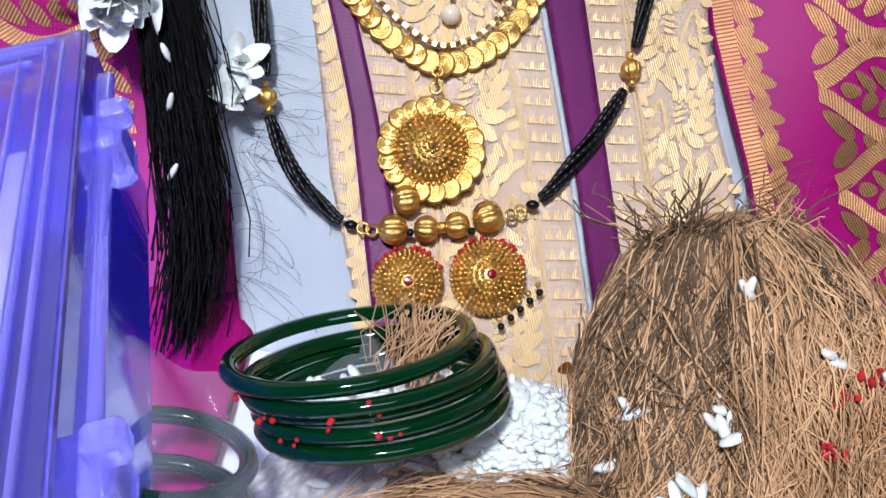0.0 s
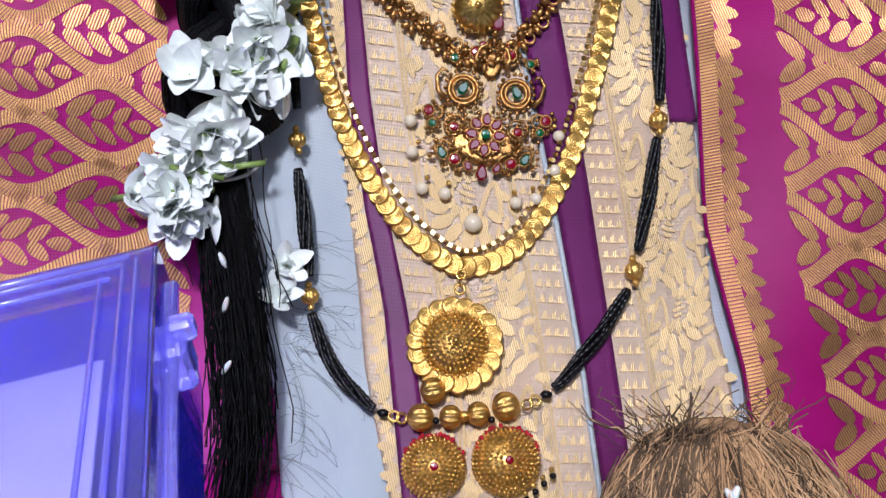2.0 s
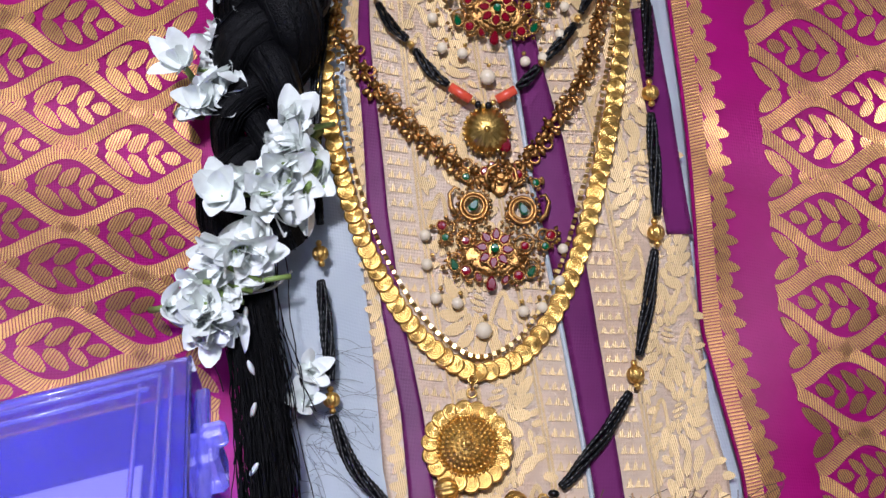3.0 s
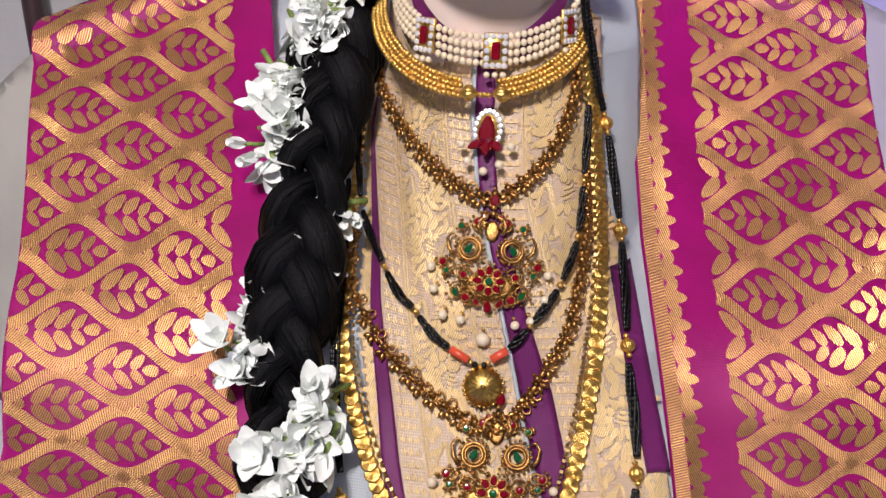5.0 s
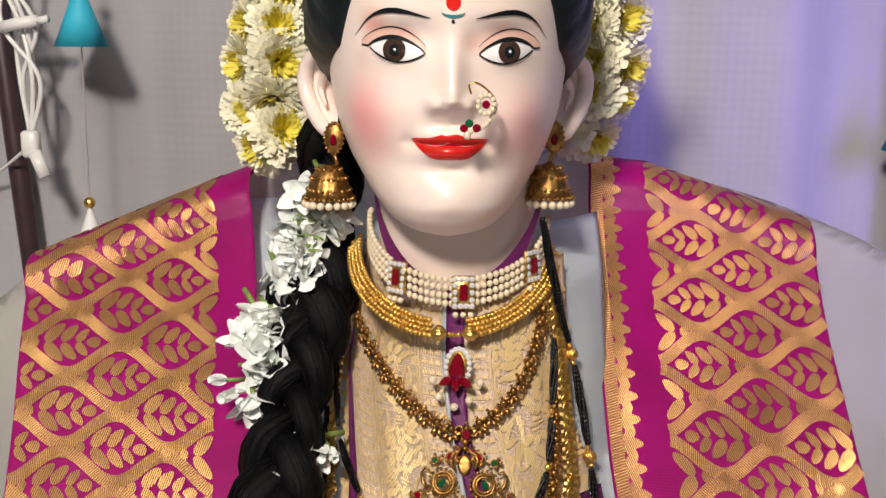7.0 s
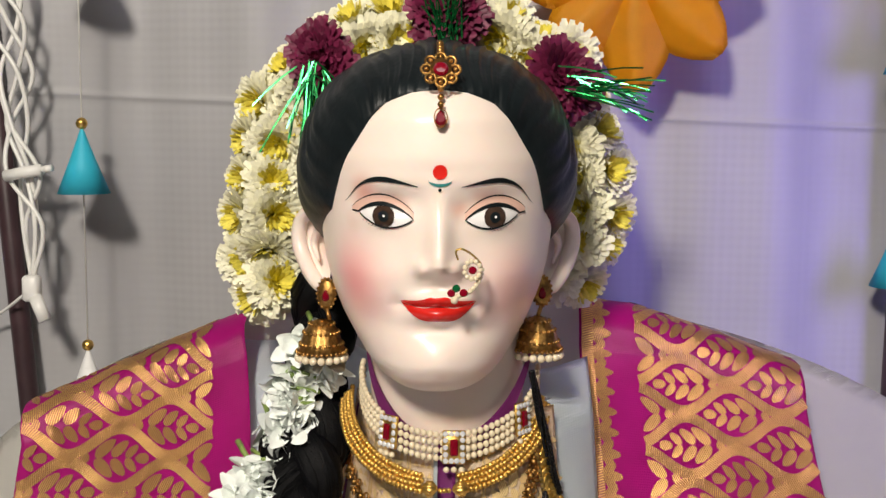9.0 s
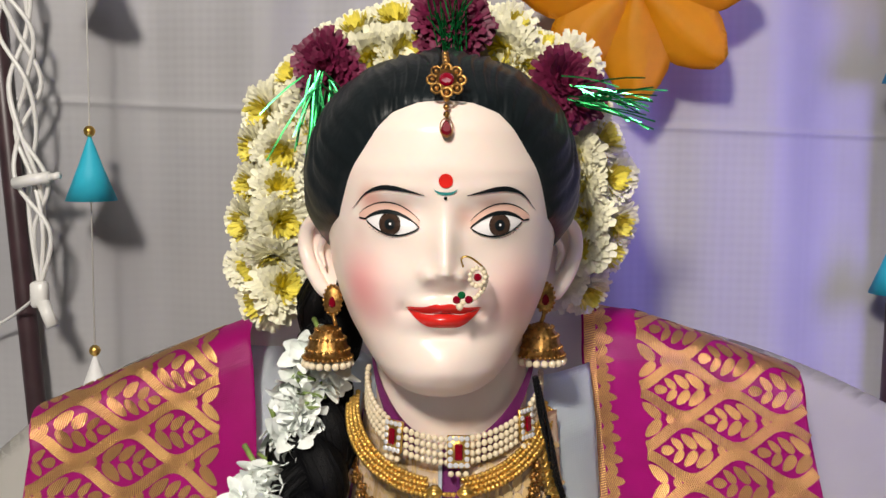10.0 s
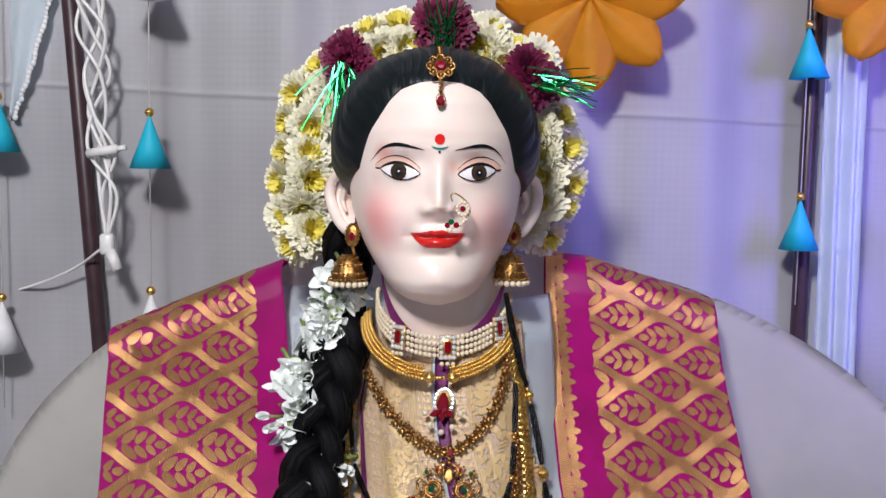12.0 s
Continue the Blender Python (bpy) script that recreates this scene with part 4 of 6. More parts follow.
def drop_shape(bm):
    n = 16
    rows = []
    for r, h in ((1.0, 0.0), (1.0, 0.2), (0.68, 0.5)):
        rows.append([bm.verts.new((r * 0.62 * math.sin(a) * (1 - 0.35 * math.cos(a)), r * math.cos(a), h)) for a in (2 * math.pi * k / n for k in range(n))])
    for a, b2 in zip(rows, rows[1:]):
        for k in range(n):
            bm.faces.new((a[k], b2[k], b2[(k + 1) % n], a[(k + 1) % n]))
    bm.faces.new(rows[-1][::-1])


RUBY_R, EMER_R = data_of("ruby", gem_shape, RUBY, False), data_of("emerald", gem_shape, EMERALD, False)
RUBY_D, EMER_D = data_of("ruby_drop", drop_shape, RUBY, False), data_of("emerald_drop", drop_shape, EMERALD, False)
CRYST = data_of("crystal", gem_shape, CRYSTAL, False)


def chain_pts(ctrl, n, off):
    """Points and normals along a chain lying on the body, from (x, z) control points."""
    return [(on_body(p.x, p.y, off)) for p in spline([(x, z, 0) for x, z in ctrl], n)]


# ---- long coin necklace ----
coin_neck = thing("coin_necklace", "long gold necklace of overlapping spiral coins with box chain", "necklace")
CN = [(0.046, 0.447), (0.054, 0.403), (0.060, 0.345), (0.058, 0.297), (0.052, 0.262), (0.045, 0.239), (0.035, 0.2215), (0.024, 0.2125), (0.010, 0.2095), (-0.006, 0.216), (-0.019, 0.226),
      (-0.034, 0.243), (-0.045, 0.260), (-0.055, 0.280), (-0.062, 0.301), (-0.066, 0.33), (-0.068, 0.37), (-0.066, 0.41)]
cp = chain_pts(CN, 108, 0.0035)
for i, (p, n) in enumerate(cp):
    n2 = (n + Vector((0.12 * math.sin(i * 2.1), 0, 0.15 * math.cos(i * 1.3)))).normalized()
    t = (cp[min(i + 1, 107)][0] - cp[max(i - 1, 0)][0]).normalized()
    outw = n.cross(t)
    put_part("coin", COIN, coin_neck, basis(p + outw * 0.002, n2 + t * 0.15, s=0.84))
bm = bmesh.new()
fine = chain_pts(CN, 230, 0.005)
for i, (p, n) in enumerate(fine):
    t = (fine[min(i + 1, 229)][0] - fine[max(i - 1, 0)][0]).normalized()
    m = basis(p - n.cross(t) * 0.0042, n, t)
    slab(bm, (-0.0008, -0.0008, -0.0006), (0.0008, 0.0008, 0.0006), 0.0, m=m @ Matrix.Rotation(0.78 * (i % 2), 4, "Y"))
part("box_chain", bm, mat("pale_gold", (0.8, 0.55, 0.2), 0.32, 1.0, 0.1, 300), coin_neck, "pale gold box chain", smooth=False)


# round coin pendant at the bottom of it
pend = thing("coin_pendant", "round domed gold pendant ringed with spiral coins", "pendant")
PM = on(0.0115, 0.1835, 0.006)
bm = bmesh.new()
lathe(bm, [(0.0125, 0.0), (0.012, 0.003), (0.009, 0.0055), (0.005, 0.0075), (0.0, 0.0085)], 28, PM)
part("dome", bm, GOLD, pend)
bm = bmesh.new()
for rr, h, cnt in ((0.0122, 0.003, 40), (0.0103, 0.0045, 34), (0.0084, 0.006, 28), (0.0064, 0.007, 22), (0.0044, 0.0078, 15), (0.0025, 0.0083, 9)):
    for k in range(cnt):
        a = 2 * math.pi * k / cnt
        ball(bm, PM @ Vector((rr * math.cos(a), rr * math.sin(a), h)), 0.00085, 6, 4)
ball(bm, PM @ Vector((0, 0, 0.0095)), 0.0016, 10, 6)
part("granulation", bm, GOLD, pend)["kind"] = "stuff"
for k in range(18):
    a = 2 * math.pi * k / 18
    put_part("coin", COIN, pend, PM @ Matrix.Translation((0.0150 * math.cos(a), 0.0150 * math.sin(a), 0.0012 + 0.0005 * (k % 2))) @ Matrix.Rotation(0.16, 4, Vector((math.cos(a), math.sin(a), 0))) @ Matrix.Scale(0.76, 4))
bm = bmesh.new()
for k in range(3):
    c = PM @ Vector((0, 0.0215 + 0.003 * k, 0.003))
    mm = basis(c, Vector((1, 0, 0)) if k % 2 else Vector((0, -1, 0.7)))
    lathe(bm, [(0.0019 + 0.0005 * math.cos(a), 0.0005 * math.sin(a)) for a in lin(0, 2 * math.pi, 7)], 14, mm)
part("link", bm, GOLD, pend)

# ---- marriage thread: black bead strands, melon beads and two domes ----
long_neck = thing("long_bead_necklace", "long black bead necklace with ribbed gold beads and two domes", "necklace")


def bead_strands(parent, ctrl, count, spread, off, rad=0.00105):
    L = sum((Vector(a) - Vector(b)).length for a, b in zip(ctrl, ctrl[1:]))
    n = max(20, int(L / 0.00055))
    base = chain_pts(ctrl, n, off)
    for k in range(count):
        bm = bmesh.new()
        pts = []
        ph = 2 * math.pi * k / count
        for i, (p, nn) in enumerate(base):
            t = (base[min(i + 1, n - 1)][0] - base[max(i - 1, 0)][0]).normalized()
            f = i / (n - 1)
            w = spread * (0.35 + 0.65 * math.sin(math.pi * f) ** 0.6)
            a = ph + f * 3.0
            pts.append(p + nn.cross(t) * w * math.cos(a) + nn * (w * 0.6 * math.sin(a) + 0.001))
        tube(bm, pts, lambda t, n=n: rad * (0.72 + 0.28 * abs(math.sin(t * (n - 1) * math.pi / 4))), 6)
        part("bead_strand", bm, BEADS, parent)


def melon_at(parent, x, z, dx, dz, r, off=0.005, ends=True):
    p, n = on_body(x, z, off)
    d = (on_body(x + dx, z + dz, off)[0] - p).normalized()
    m = basis(p, d, n, r)
    put_part("melon_bead", MELON, parent, m)
    if ends:
        for g in (-1.35, 1.35):
            put_part("bead", GOLDBALL, parent, m @ Matrix.Translation((0, 0, g)) @ Matrix.Scale(0.42, 4))


segR = [[(0.040, 0.49), (0.044, 0.470), (0.052, 0.435), (0.0565, 0.421)], [(0.0600, 0.408), (0.065, 0.385), (0.0685, 0.367)], [(0.0705, 0.355), (0.074, 0.335), (0.076, 0.318)],
        [(0.0775, 0.306), (0.082, 0.283), (0.084, 0.266)], [(0.0838, 0.254), (0.0825, 0.233), (0.080, 0.2155)], [(0.077, 0.203), (0.068, 0.190), (0.055, 0.177), (0.0505, 0.1735)]]
for sg in segR:
    bead_strands(long_neck, sg, 5, 0.0022, 0.004)
for x, z in ((0.058, 0.4145), (0.0695, 0.361), (0.077, 0.312), (0.084, 0.260), (0.079, 0.209)):
    melon_at(long_neck, x, z, 0.003, -0.012, 0.0036)
segL = [[(-0.073, 0.37), (-0.070, 0.33), (-0.066, 0.28), (-0.0595, 0.252)], [(-0.0565, 0.232), (-0.052, 0.217), (-0.047, 0.198)], [(-0.0445, 0.187), (-0.034, 0.174), (-0.020, 0.1655), (-0.016, 0.164)]]
for sg in segL:
    bead_strands(long_neck, sg, 5, 0.0022, 0.004)
for x, z in ((-0.058, 0.2415), (-0.0457, 0.192)):
    melon_at(long_neck, x, z, 0.004, -0.012, 0.0034)
for x, z, dx, dz in ((0.0475, 0.1715, -0.01, -0.004), (-0.0125, 0.1630, 0.01, -0.001)):
    bm = bmesh.new()
    p, n = on_body(x, z, 0.006)
    ball(bm, p, 0.0019, 8, 6, (1.3, 0.9, 0.9))
    part("knot", bm, BEADS, long_neck)
    bm = bmesh.new()
    for k in range(2):
        q, n = on_body(x + dx * (0.4 + 0.3 * k), z + dz * (0.4 + 0.3 * k), 0.006)
        lathe(bm, [(0.0019 + 0.0005 * math.cos(a), 0.0005 * math.sin(a)) for a in lin(0, 2 * math.pi, 7)], 14, basis(q, n + Vector((0.3 * k, 0, 0))))
    part("ring", bm, GOLD, long_neck)
for x, z, dx, dz, r in ((0.0015, 0.1630, 1, 0.1, 0.0050), (0.0125, 0.1640, 1, 0, 0.0043), (0.0225, 0.1655, 1, 0.1, 0.0043), (0.0325, 0.1680, 1, 0.25, 0.0052), (0.0050, 0.1705, 1, 0.2, 0.0048)):
    melon_at(long_neck, x, z, dx * 0.01, dz * 0.01, r, 0.007, False)
for x, z in ((0.0072, 0.1625), (0.0275, 0.1640)):
    put_part("black_bead", BLACKBALL, long_neck, Matrix.Translation(on_body(x, z, 0.008)[0]) @ Matrix.Scale(0.0014, 4))
put_part("bead", GOLDBALL, long_neck, Matrix.Translation(on_body(0.0175, 0.1645, 0.008)[0]) @ Matrix.Scale(0.002, 4))
for x, z, r in ((0.0080, 0.1505, 0.0115), (0.0345, 0.1535, 0.0125)):
    dm = on(x, z, 0.003)
    bm = bmesh.new()
    lathe(bm, [(r, 0), (r * 0.97, 0.003), (r * 0.8, 0.0065), (r * 0.5, 0.009), (0, 0.010)], 30, dm)
    dome = part("dome", bm, GOLD, long_neck)
    bm = bmesh.new()
    for rr, h in ((1.0, 0.0018), (0.93, 0.0043), (0.82, 0.0066), (0.69, 0.0080), (0.55, 0.0091), (0.40, 0.0098), (0.26, 0.0102)):
        cnt = max(8, int(2 * math.pi * rr * r / 0.0017))
        for k in range(cnt):
            a = 2 * math.pi * (k + 0.5 * (h > 0.006)) / cnt
            ball(bm, dm @ Vector((rr * r * math.cos(a), rr * r * math.sin(a), h)), 0.00085, 6, 4)
    part("granulation", bm, GOLD, dome)["kind"] = "stuff"
    put_part("ruby", RUBY_R, dome, dm @ Matrix.Translation((0, 0, 0.0098)) @ Matrix.Scale(0.0016, 4))
    bm = bmesh.new()
    for _ in range(60):
        a, rr = random.uniform(0.3, 2.8), random.uniform(0.9, 1.08)
        ball(bm, dm @ Vector((rr * r * math.cos(a), rr * r * math.sin(a), 0.001 + 0.003 * R())), random.uniform(0.0004, 0.0011), 5, 4)
    part("powder", bm, KUMKUM, dome, "red vermilion powder")
for k in range(5):
    p, n = on_body(0.040 + 0.0030 * k, 0.1412 + 0.0022 * k, 0.006)
    put_part("black_bead", BLACKBALL, long_neck, Matrix.Translation(p) @ Matrix.Scale(0.0013, 4))
    put_part("bead", GOLDBALL, long_neck, Matrix.Translation(p + Vector((-0.001, 0, 0.003))) @ Matrix.Scale(0.0011, 4))

# ---- short black bead necklace with coral and sun pendant ----
short = thing("short_bead_necklace", "black bead necklace with red coral tubes and gold sun pendant", "necklace")
SL = [[(-0.067, 0.412), (-0.068, 0.393), (-0.063, 0.366)], [(-0.0605, 0.360), (-0.053, 0.348), (-0.047, 0.342)], [(-0.0435, 0.338), (-0.036, 0.331), (-0.029, 0.3275)], [(-0.0255, 0.324), (-0.018, 0.317), (-0.0105, 0.3125)],
      [(0.048, 0.425), (0.0485, 0.41), (0.0482, 0.392)], [(0.0480, 0.386), (0.048, 0.375), (0.0470, 0.366)], [(0.0465, 0.361), (0.043, 0.350), (0.041, 0.3445)], [(0.0390, 0.340), (0.034, 0.333), (0.0285, 0.3265)], [(0.026, 0.3235), (0.022, 0.318), (0.0185, 0.3145)]]
for sg in SL:
    bead_strands(short, sg, 4, 0.0018, 0.0045, 0.0009)
for a, b2 in zip(SL[:3] + SL[4:8], SL[1:4] + SL[5:]):
    x, z = (a[-1][0] + b2[0][0]) / 2, (a[-1][1] + b2[0][1]) / 2
    put_part("bead", GOLDBALL, short, Matrix.Translation(on_body(x, z, 0.0055)[0]) @ Matrix.Scale(0.0017, 4))
for (x0, z0), (x1, z1) in (((-0.0095, 0.3118), (-0.0005, 0.3075)), ((0.0178, 0.3135), (0.0105, 0.3085))):
    bm = bmesh.new()
    tube(bm, [on_body(x0, z0, 0.006)[0], on_body((x0 + x1) / 2, (z0 + z1) / 2, 0.006)[0], on_body(x1, z1, 0.006)[0]], 0.0021, 12)
    part("coral_tube", bm, CORAL, short, "orange-red coral tube")
for x, z, r, d in ((0.0008, 0.3068, 0.0013, GOLDBALL), (0.0028, 0.3058, 0.0017, BLACKBALL), (0.0052, 0.3052, 0.0014, GOLDBALL), (0.0072, 0.3058, 0.0017, BLACKBALL), (0.0092, 0.3072, 0.0013, GOLDBALL)):
    put_part("bead", d, short, Matrix.Translation(on_body(x, z, 0.007)[0]) @ Matrix.Scale(r, 4))
sm_ = on(0.0075, 0.2955, 0.005)
bm = bmesh.new()
lathe(bm, [(0.0098, 0.0), (0.0094, 0.0025), (0.006, 0.005), (0.002, 0.0062), (0.0, 0.0066)], 64, sm_, flute=0.045, nf=16)
part("sun_disc", bm, GOLD, short)
bm = bmesh.new()
for k in range(26):
    a = 2 * math.pi * k / 26
    ball(bm, sm_ @ Vector((0.0099 * math.cos(a), 0.0099 * math.sin(a), 0.001)), 0.0009, 6, 4)
ball(bm, sm_ @ Vector((0, 0, 0.0068)), 0.0013, 8, 5)
part("granulation", bm, GOLD, short)["kind"] = "stuff"


# ---- flower chains with bird pendants set with stones and pearls ----
def floret(bm):
    for k in range(3):
        a = math.radians(-90 + (k - 1) * 55)
        ball(bm, (0.0030 * math.cos(a), 0.0030 * math.sin(a) - 0.0008, 0.0008), 0.0017, 8, 5, (0.75, 1.2, 0.6), Matrix.Rotation(a + math.pi / 2, 3, "Z"))
    ball(bm, (0, 0.0012, 0.0014), 0.0019, 9, 6)
    for k in range(4):
        a = 2 * math.pi * k / 4 + 0.4
        ball(bm, (0.0026 * math.cos(a), 0.0026 * math.sin(a) + 0.001, 0.0010), 0.0009, 6, 4)
    lathe(bm, [(0.0019 + 0.0005 * math.cos(a), 0.0005 * math.sin(a)) for a in lin(0, 2 * math.pi, 6)], 10, Matrix.Translation((0.0035, 0.001, 0.0005)))


BEZEL = data_of("bezel", lambda bm: lathe(bm, [(1.12 + 0.2 * math.cos(a), 0.16 + 0.2 * math.sin(a)) for a in lin(0, 2 * math.pi, 7)], 18), GOLD_D)
GRAIN_D = data_of("bead", lambda bm: ball(bm, (0, 0, 0), 1, 8, 5), GOLD_D)
FLORET = data_of("floret", floret, GOLD_D)


def bird_pendant(parent, x0, z0, s):
    """Stones, birds and pearls about the red flower in the middle, in millimetres to the right and up."""
    mm = 0.001 * s

    def at(px, py, off, sc=1.0, spin=0.0):
        return on(x0 + px * mm, z0 + py * mm * 0.93, off, sc, spin)
    bm = bmesh.new()
    for g in (-1, 1):
        for r, h in ((6.0, 0.5), (4.4, 0.9)):
            lathe(bm, [((r + 0.8 * math.cos(a)) * mm, (h + 0.8 * math.sin(a)) * mm) for a in lin(0, 2 * math.pi, 7)], 26, at(g * 10.8, 16.5, 0.004))
        for k in range(18):
            a = 2 * math.pi * k / 18
            ball(bm, at(g * 10.8 + 7.4 * math.cos(a), 16.5 + 7.4 * math.sin(a), 0.0048).translation, 1.0 * mm, 6, 4)
        tube(bm, [at(g * q, w, 0.006).translation for q, w in ((18, 12), (21, 15), (22, 20), (20, 23), (17.5, 22))], lambda t: 1.3 * mm * (1 - 0.5 * t), 7)
        tube(bm, [at(g * q, w, 0.006).translation for q, w in ((5, 25), (7, 29), (5.5, 33), (3, 34), (2, 37))], lambda t: 1.3 * mm * (1 - 0.4 * t), 7)
        for q, w, r in ((13, 3, 4.2), (17, -6, 3.2), (21, 7, 2.8), (10, -10, 3.6), (7, 30, 3.2)):
            lathe(bm, [((r + 0.6 * math.cos(a)) * mm, 0.6 * math.sin(a) * mm) for a in lin(0, 2 * math.pi, 6)], 16, at(g * q, w, 0.0042))
        for k in range(26):
            q, w = g * random.uniform(2, 22), random.uniform(-13, 12)
            if abs(q) + abs(w) > 9:
                ball(bm, at(q, w, 0.0042 + 0.0012 * R()).translation, random.uniform(0.7, 1.1) * mm, 6, 4)
    for k in range(8):
        a = 2 * math.pi * k / 8
        lathe(bm, [((2.5 + 0.5 * math.cos(b3)) * mm, 0.5 * math.sin(b3) * mm) for b3 in lin(0, 2 * math.pi, 6)], 12, at(5.6 * math.cos(a), 5.6 * math.sin(a), 0.006))
    for w in (36, 39.5, 43):
        ball(bm, at(0, w, 0.005).translation, 1.8 * mm, 8, 5)
    plate = [(0.0, 0.0010), (0.7, 0.0010), (0.98, 0.0006), (1.0, 0.0)]
    for q, w, rx, ry in ((0, -3, 15, 8.5), (0, 27, 4, 6)):
        lathe(bm, [(r, h) for r, h in reversed(plate)], 30, at(q, w, 0.0028) @ Matrix.Diagonal((rx * mm, ry * mm, 1, 1)), flute=0.05, nf=11)
    for k in range(70):
        a, q = R() * 6.28, R() ** 0.5
        ball(bm, at(20 * q * math.cos(a), 2 + 15 * q * math.sin(a), 0.0042).translation, random.uniform(0.6, 1.1) * mm, 6, 4)
    part("gold_frame", bm, GOLD_D, parent, "antique gold filigree frame with two birds")
    for k in range(8):
        a = 2 * math.pi * k / 8
        put_part("ruby", RUBY_D, parent, at(5.8 * math.cos(a), 5.8 * math.sin(a), 0.0055, 2.9 * mm, a - math.pi / 2))
    put_part("emerald", EMER_R, parent, at(0, 0, 0.007, 2.0 * mm))
    put_part("ruby", RUBY_D, parent, at(0, -14, 0.005, 3.4 * mm))
    put_part("ruby", RUBY_D, parent, at(0.5, 44, 0.005, 4.0 * mm))
    for g in (-1, 1):
        put_part("emerald", EMER_D, parent, at(g * 10.8, 16.5, 0.0065, 3.0 * mm, g * 0.5))
        for q, w, d, sc in ((7, 31, RUBY_R, 2.7), (15.5, 28, EMER_R, 2.0), (24, 7, RUBY_R, 2.5), (22, 2.5, EMER_R, 2.0), (17, -8, EMER_D, 3.3), (11.5, -10, RUBY_R, 2.6), (13, 2, RUBY_R, 2.2), (4.5, 34, RUBY_R, 1.8), (6, -12, RUBY_D, 2.6)):
            put_part("ruby" if d in (RUBY_R, RUBY_D) else "emerald", d, parent, at(g * q, w, 0.0055, 0.8 * sc * mm, -g * 0.5))
            put_part("bezel", BEZEL, parent, at(g * q, w, 0.0053, 0.85 * sc * mm, -g * 0.5) @ Matrix.Diagonal((0.7 if d in (RUBY_D, EMER_D) else 1, 1, 1, 1)))
            for k in range(5):
                aa = R() * 6.28
                put_part("bead", GRAIN_D, parent, at(g * q + 1.5 * sc * math.cos(aa), w + 1.5 * sc * math.sin(aa), 0.0052, random.uniform(0.8, 1.2) * mm))
    for px, py, r in ((-31, 2.5, 3.4), (-29, -9, 3.4), (-23.5, -22, 3.5), (-14, -23, 3.5), (-1.5, -33, 5.0), (15, -24, 3.4), (23, -22, 3.4), (29.5, -11, 3.4), (30, 2, 3.2)):
        put_part("pearl", PEARL_M, parent, at(px, py, 0.0045, r * 0.78 * mm))
        put_part("bead", GOLDBALL, parent, at(px * 0.93, py + r * 1.15, 0.0045, 1.1 * mm))


F1 = [(-0.066, 0.442), (-0.059, 0.429), (-0.051, 0.417), (-0.032, 0.400), (-0.012, 0.388), (0.004, 0.383), (0.022, 0.393), (0.035, 0.411), (0.041, 0.432), (0.043, 0.447)]
F2 = [(-0.068, 0.352), (-0.065, 0.328), (-0.053, 0.316), (-0.036, 0.302), (-0.018, 0.289), (0.002, 0.279), (0.016, 0.279), (0.027, 0.288), (0.036, 0.303), (0.045, 0.319), (0.049, 0.338), (0.051, 0.363), (0.050, 0.39)]
for ctrl, cnt, px, pz, lab in ((F1, 26, 0.007, 0.3455, "upper antique gold flower chain with jewelled bird pendant"), (F2, 32, 0.0155, 0.2515, "lower antique gold flower chain with jewelled bird pendant")):
    neck = thing("flower_necklace", lab, "necklace", "gold flower necklaces")
    for i, (p, n) in enumerate(chain_pts(ctrl, cnt, 0.0035)):
        put_part("floret", FLORET, neck, basis(p, n, spin=0.35 * math.sin(i * 1.7), s=1.12))
    bm = bmesh.new()
    tube(bm, [p for p, n in chain_pts(ctrl, 80, 0.0025)], 0.0009, 6)
    part("chain", bm, GOLD_D, neck)
    bird_pendant(neck, px, pz, 0.9 if pz > 0.3 else 0.96)
# ---- pearl choker, bead collar, red pendant ----
def ring_pt(a, r, zf, zs, lean=0.0):
    """Round the throat: a from the front, zf at the front, zs at the sides."""
    f = (1 - math.cos(a)) / 2
    return Vector((NC.x + r * 1.02 * math.sin(a), NC.y - r * math.cos(a), zf + (zs - zf) * min(1, f * 2)))


choker = thing("pearl_choker", "four-row pearl choker with red stone spacer plates", "choker")
SPACERS = (-0.62, 0.12, 0.95)
for row in range(4):
    for k in range(49):
        a = -1.62 + 3.24 * k / 48
        if min(abs(a - s) for s in SPACERS) < 0.085:
            continue
        p = ring_pt(a, 0.0488, 0.4605 - 0.0042 * row, 0.487 - 0.0042 * row)
        put_part("pearl", PEARL_M, choker, Matrix.Translation(p) @ Matrix.Diagonal((0.0017, 0.0017, 0.0019, 1)))
for s in SPACERS:
    p = ring_pt(s, 0.0500, 0.4542, 0.4807)
    m = basis(p, (math.sin(s), -math.cos(s), 0.1))
    bm = bmesh.new()
    slab(bm, (-0.0062, -0.0088, -0.001), (0.0062, 0.0088, 0.001), 0.0006, m=m)
    plate = part("spacer", bm, GOLD, choker, "gold plate edged with white crystals")
    bm = bmesh.new()
    slab(bm, (-0.0021, -0.0044, 0.001), (0.0021, 0.0044, 0.0026), 0.0007, m=m)
    part("ruby", bm, RUBY, plate, smooth=False)
    for k in range(14):
        x, y = ((-0.0045 + 0.003 * (k % 4), 0.0071 * (1 if k < 4 else -1)) if k < 8 else ((0.0045 if k < 11 else -0.0045), -0.0038 + 0.0038 * (k % 3)))
        put_part("crystal", CRYST, plate, m @ Matrix.Translation((x, y, 0.001)) @ Matrix.Scale(0.0015, 4))
    for dx in (-0.004, 0, 0.004):
        put_part("pearl", PEARL_M, plate, m @ Matrix.Translation((dx, -0.0118, 0.0005)) @ Matrix.Scale(0.0017, 4))

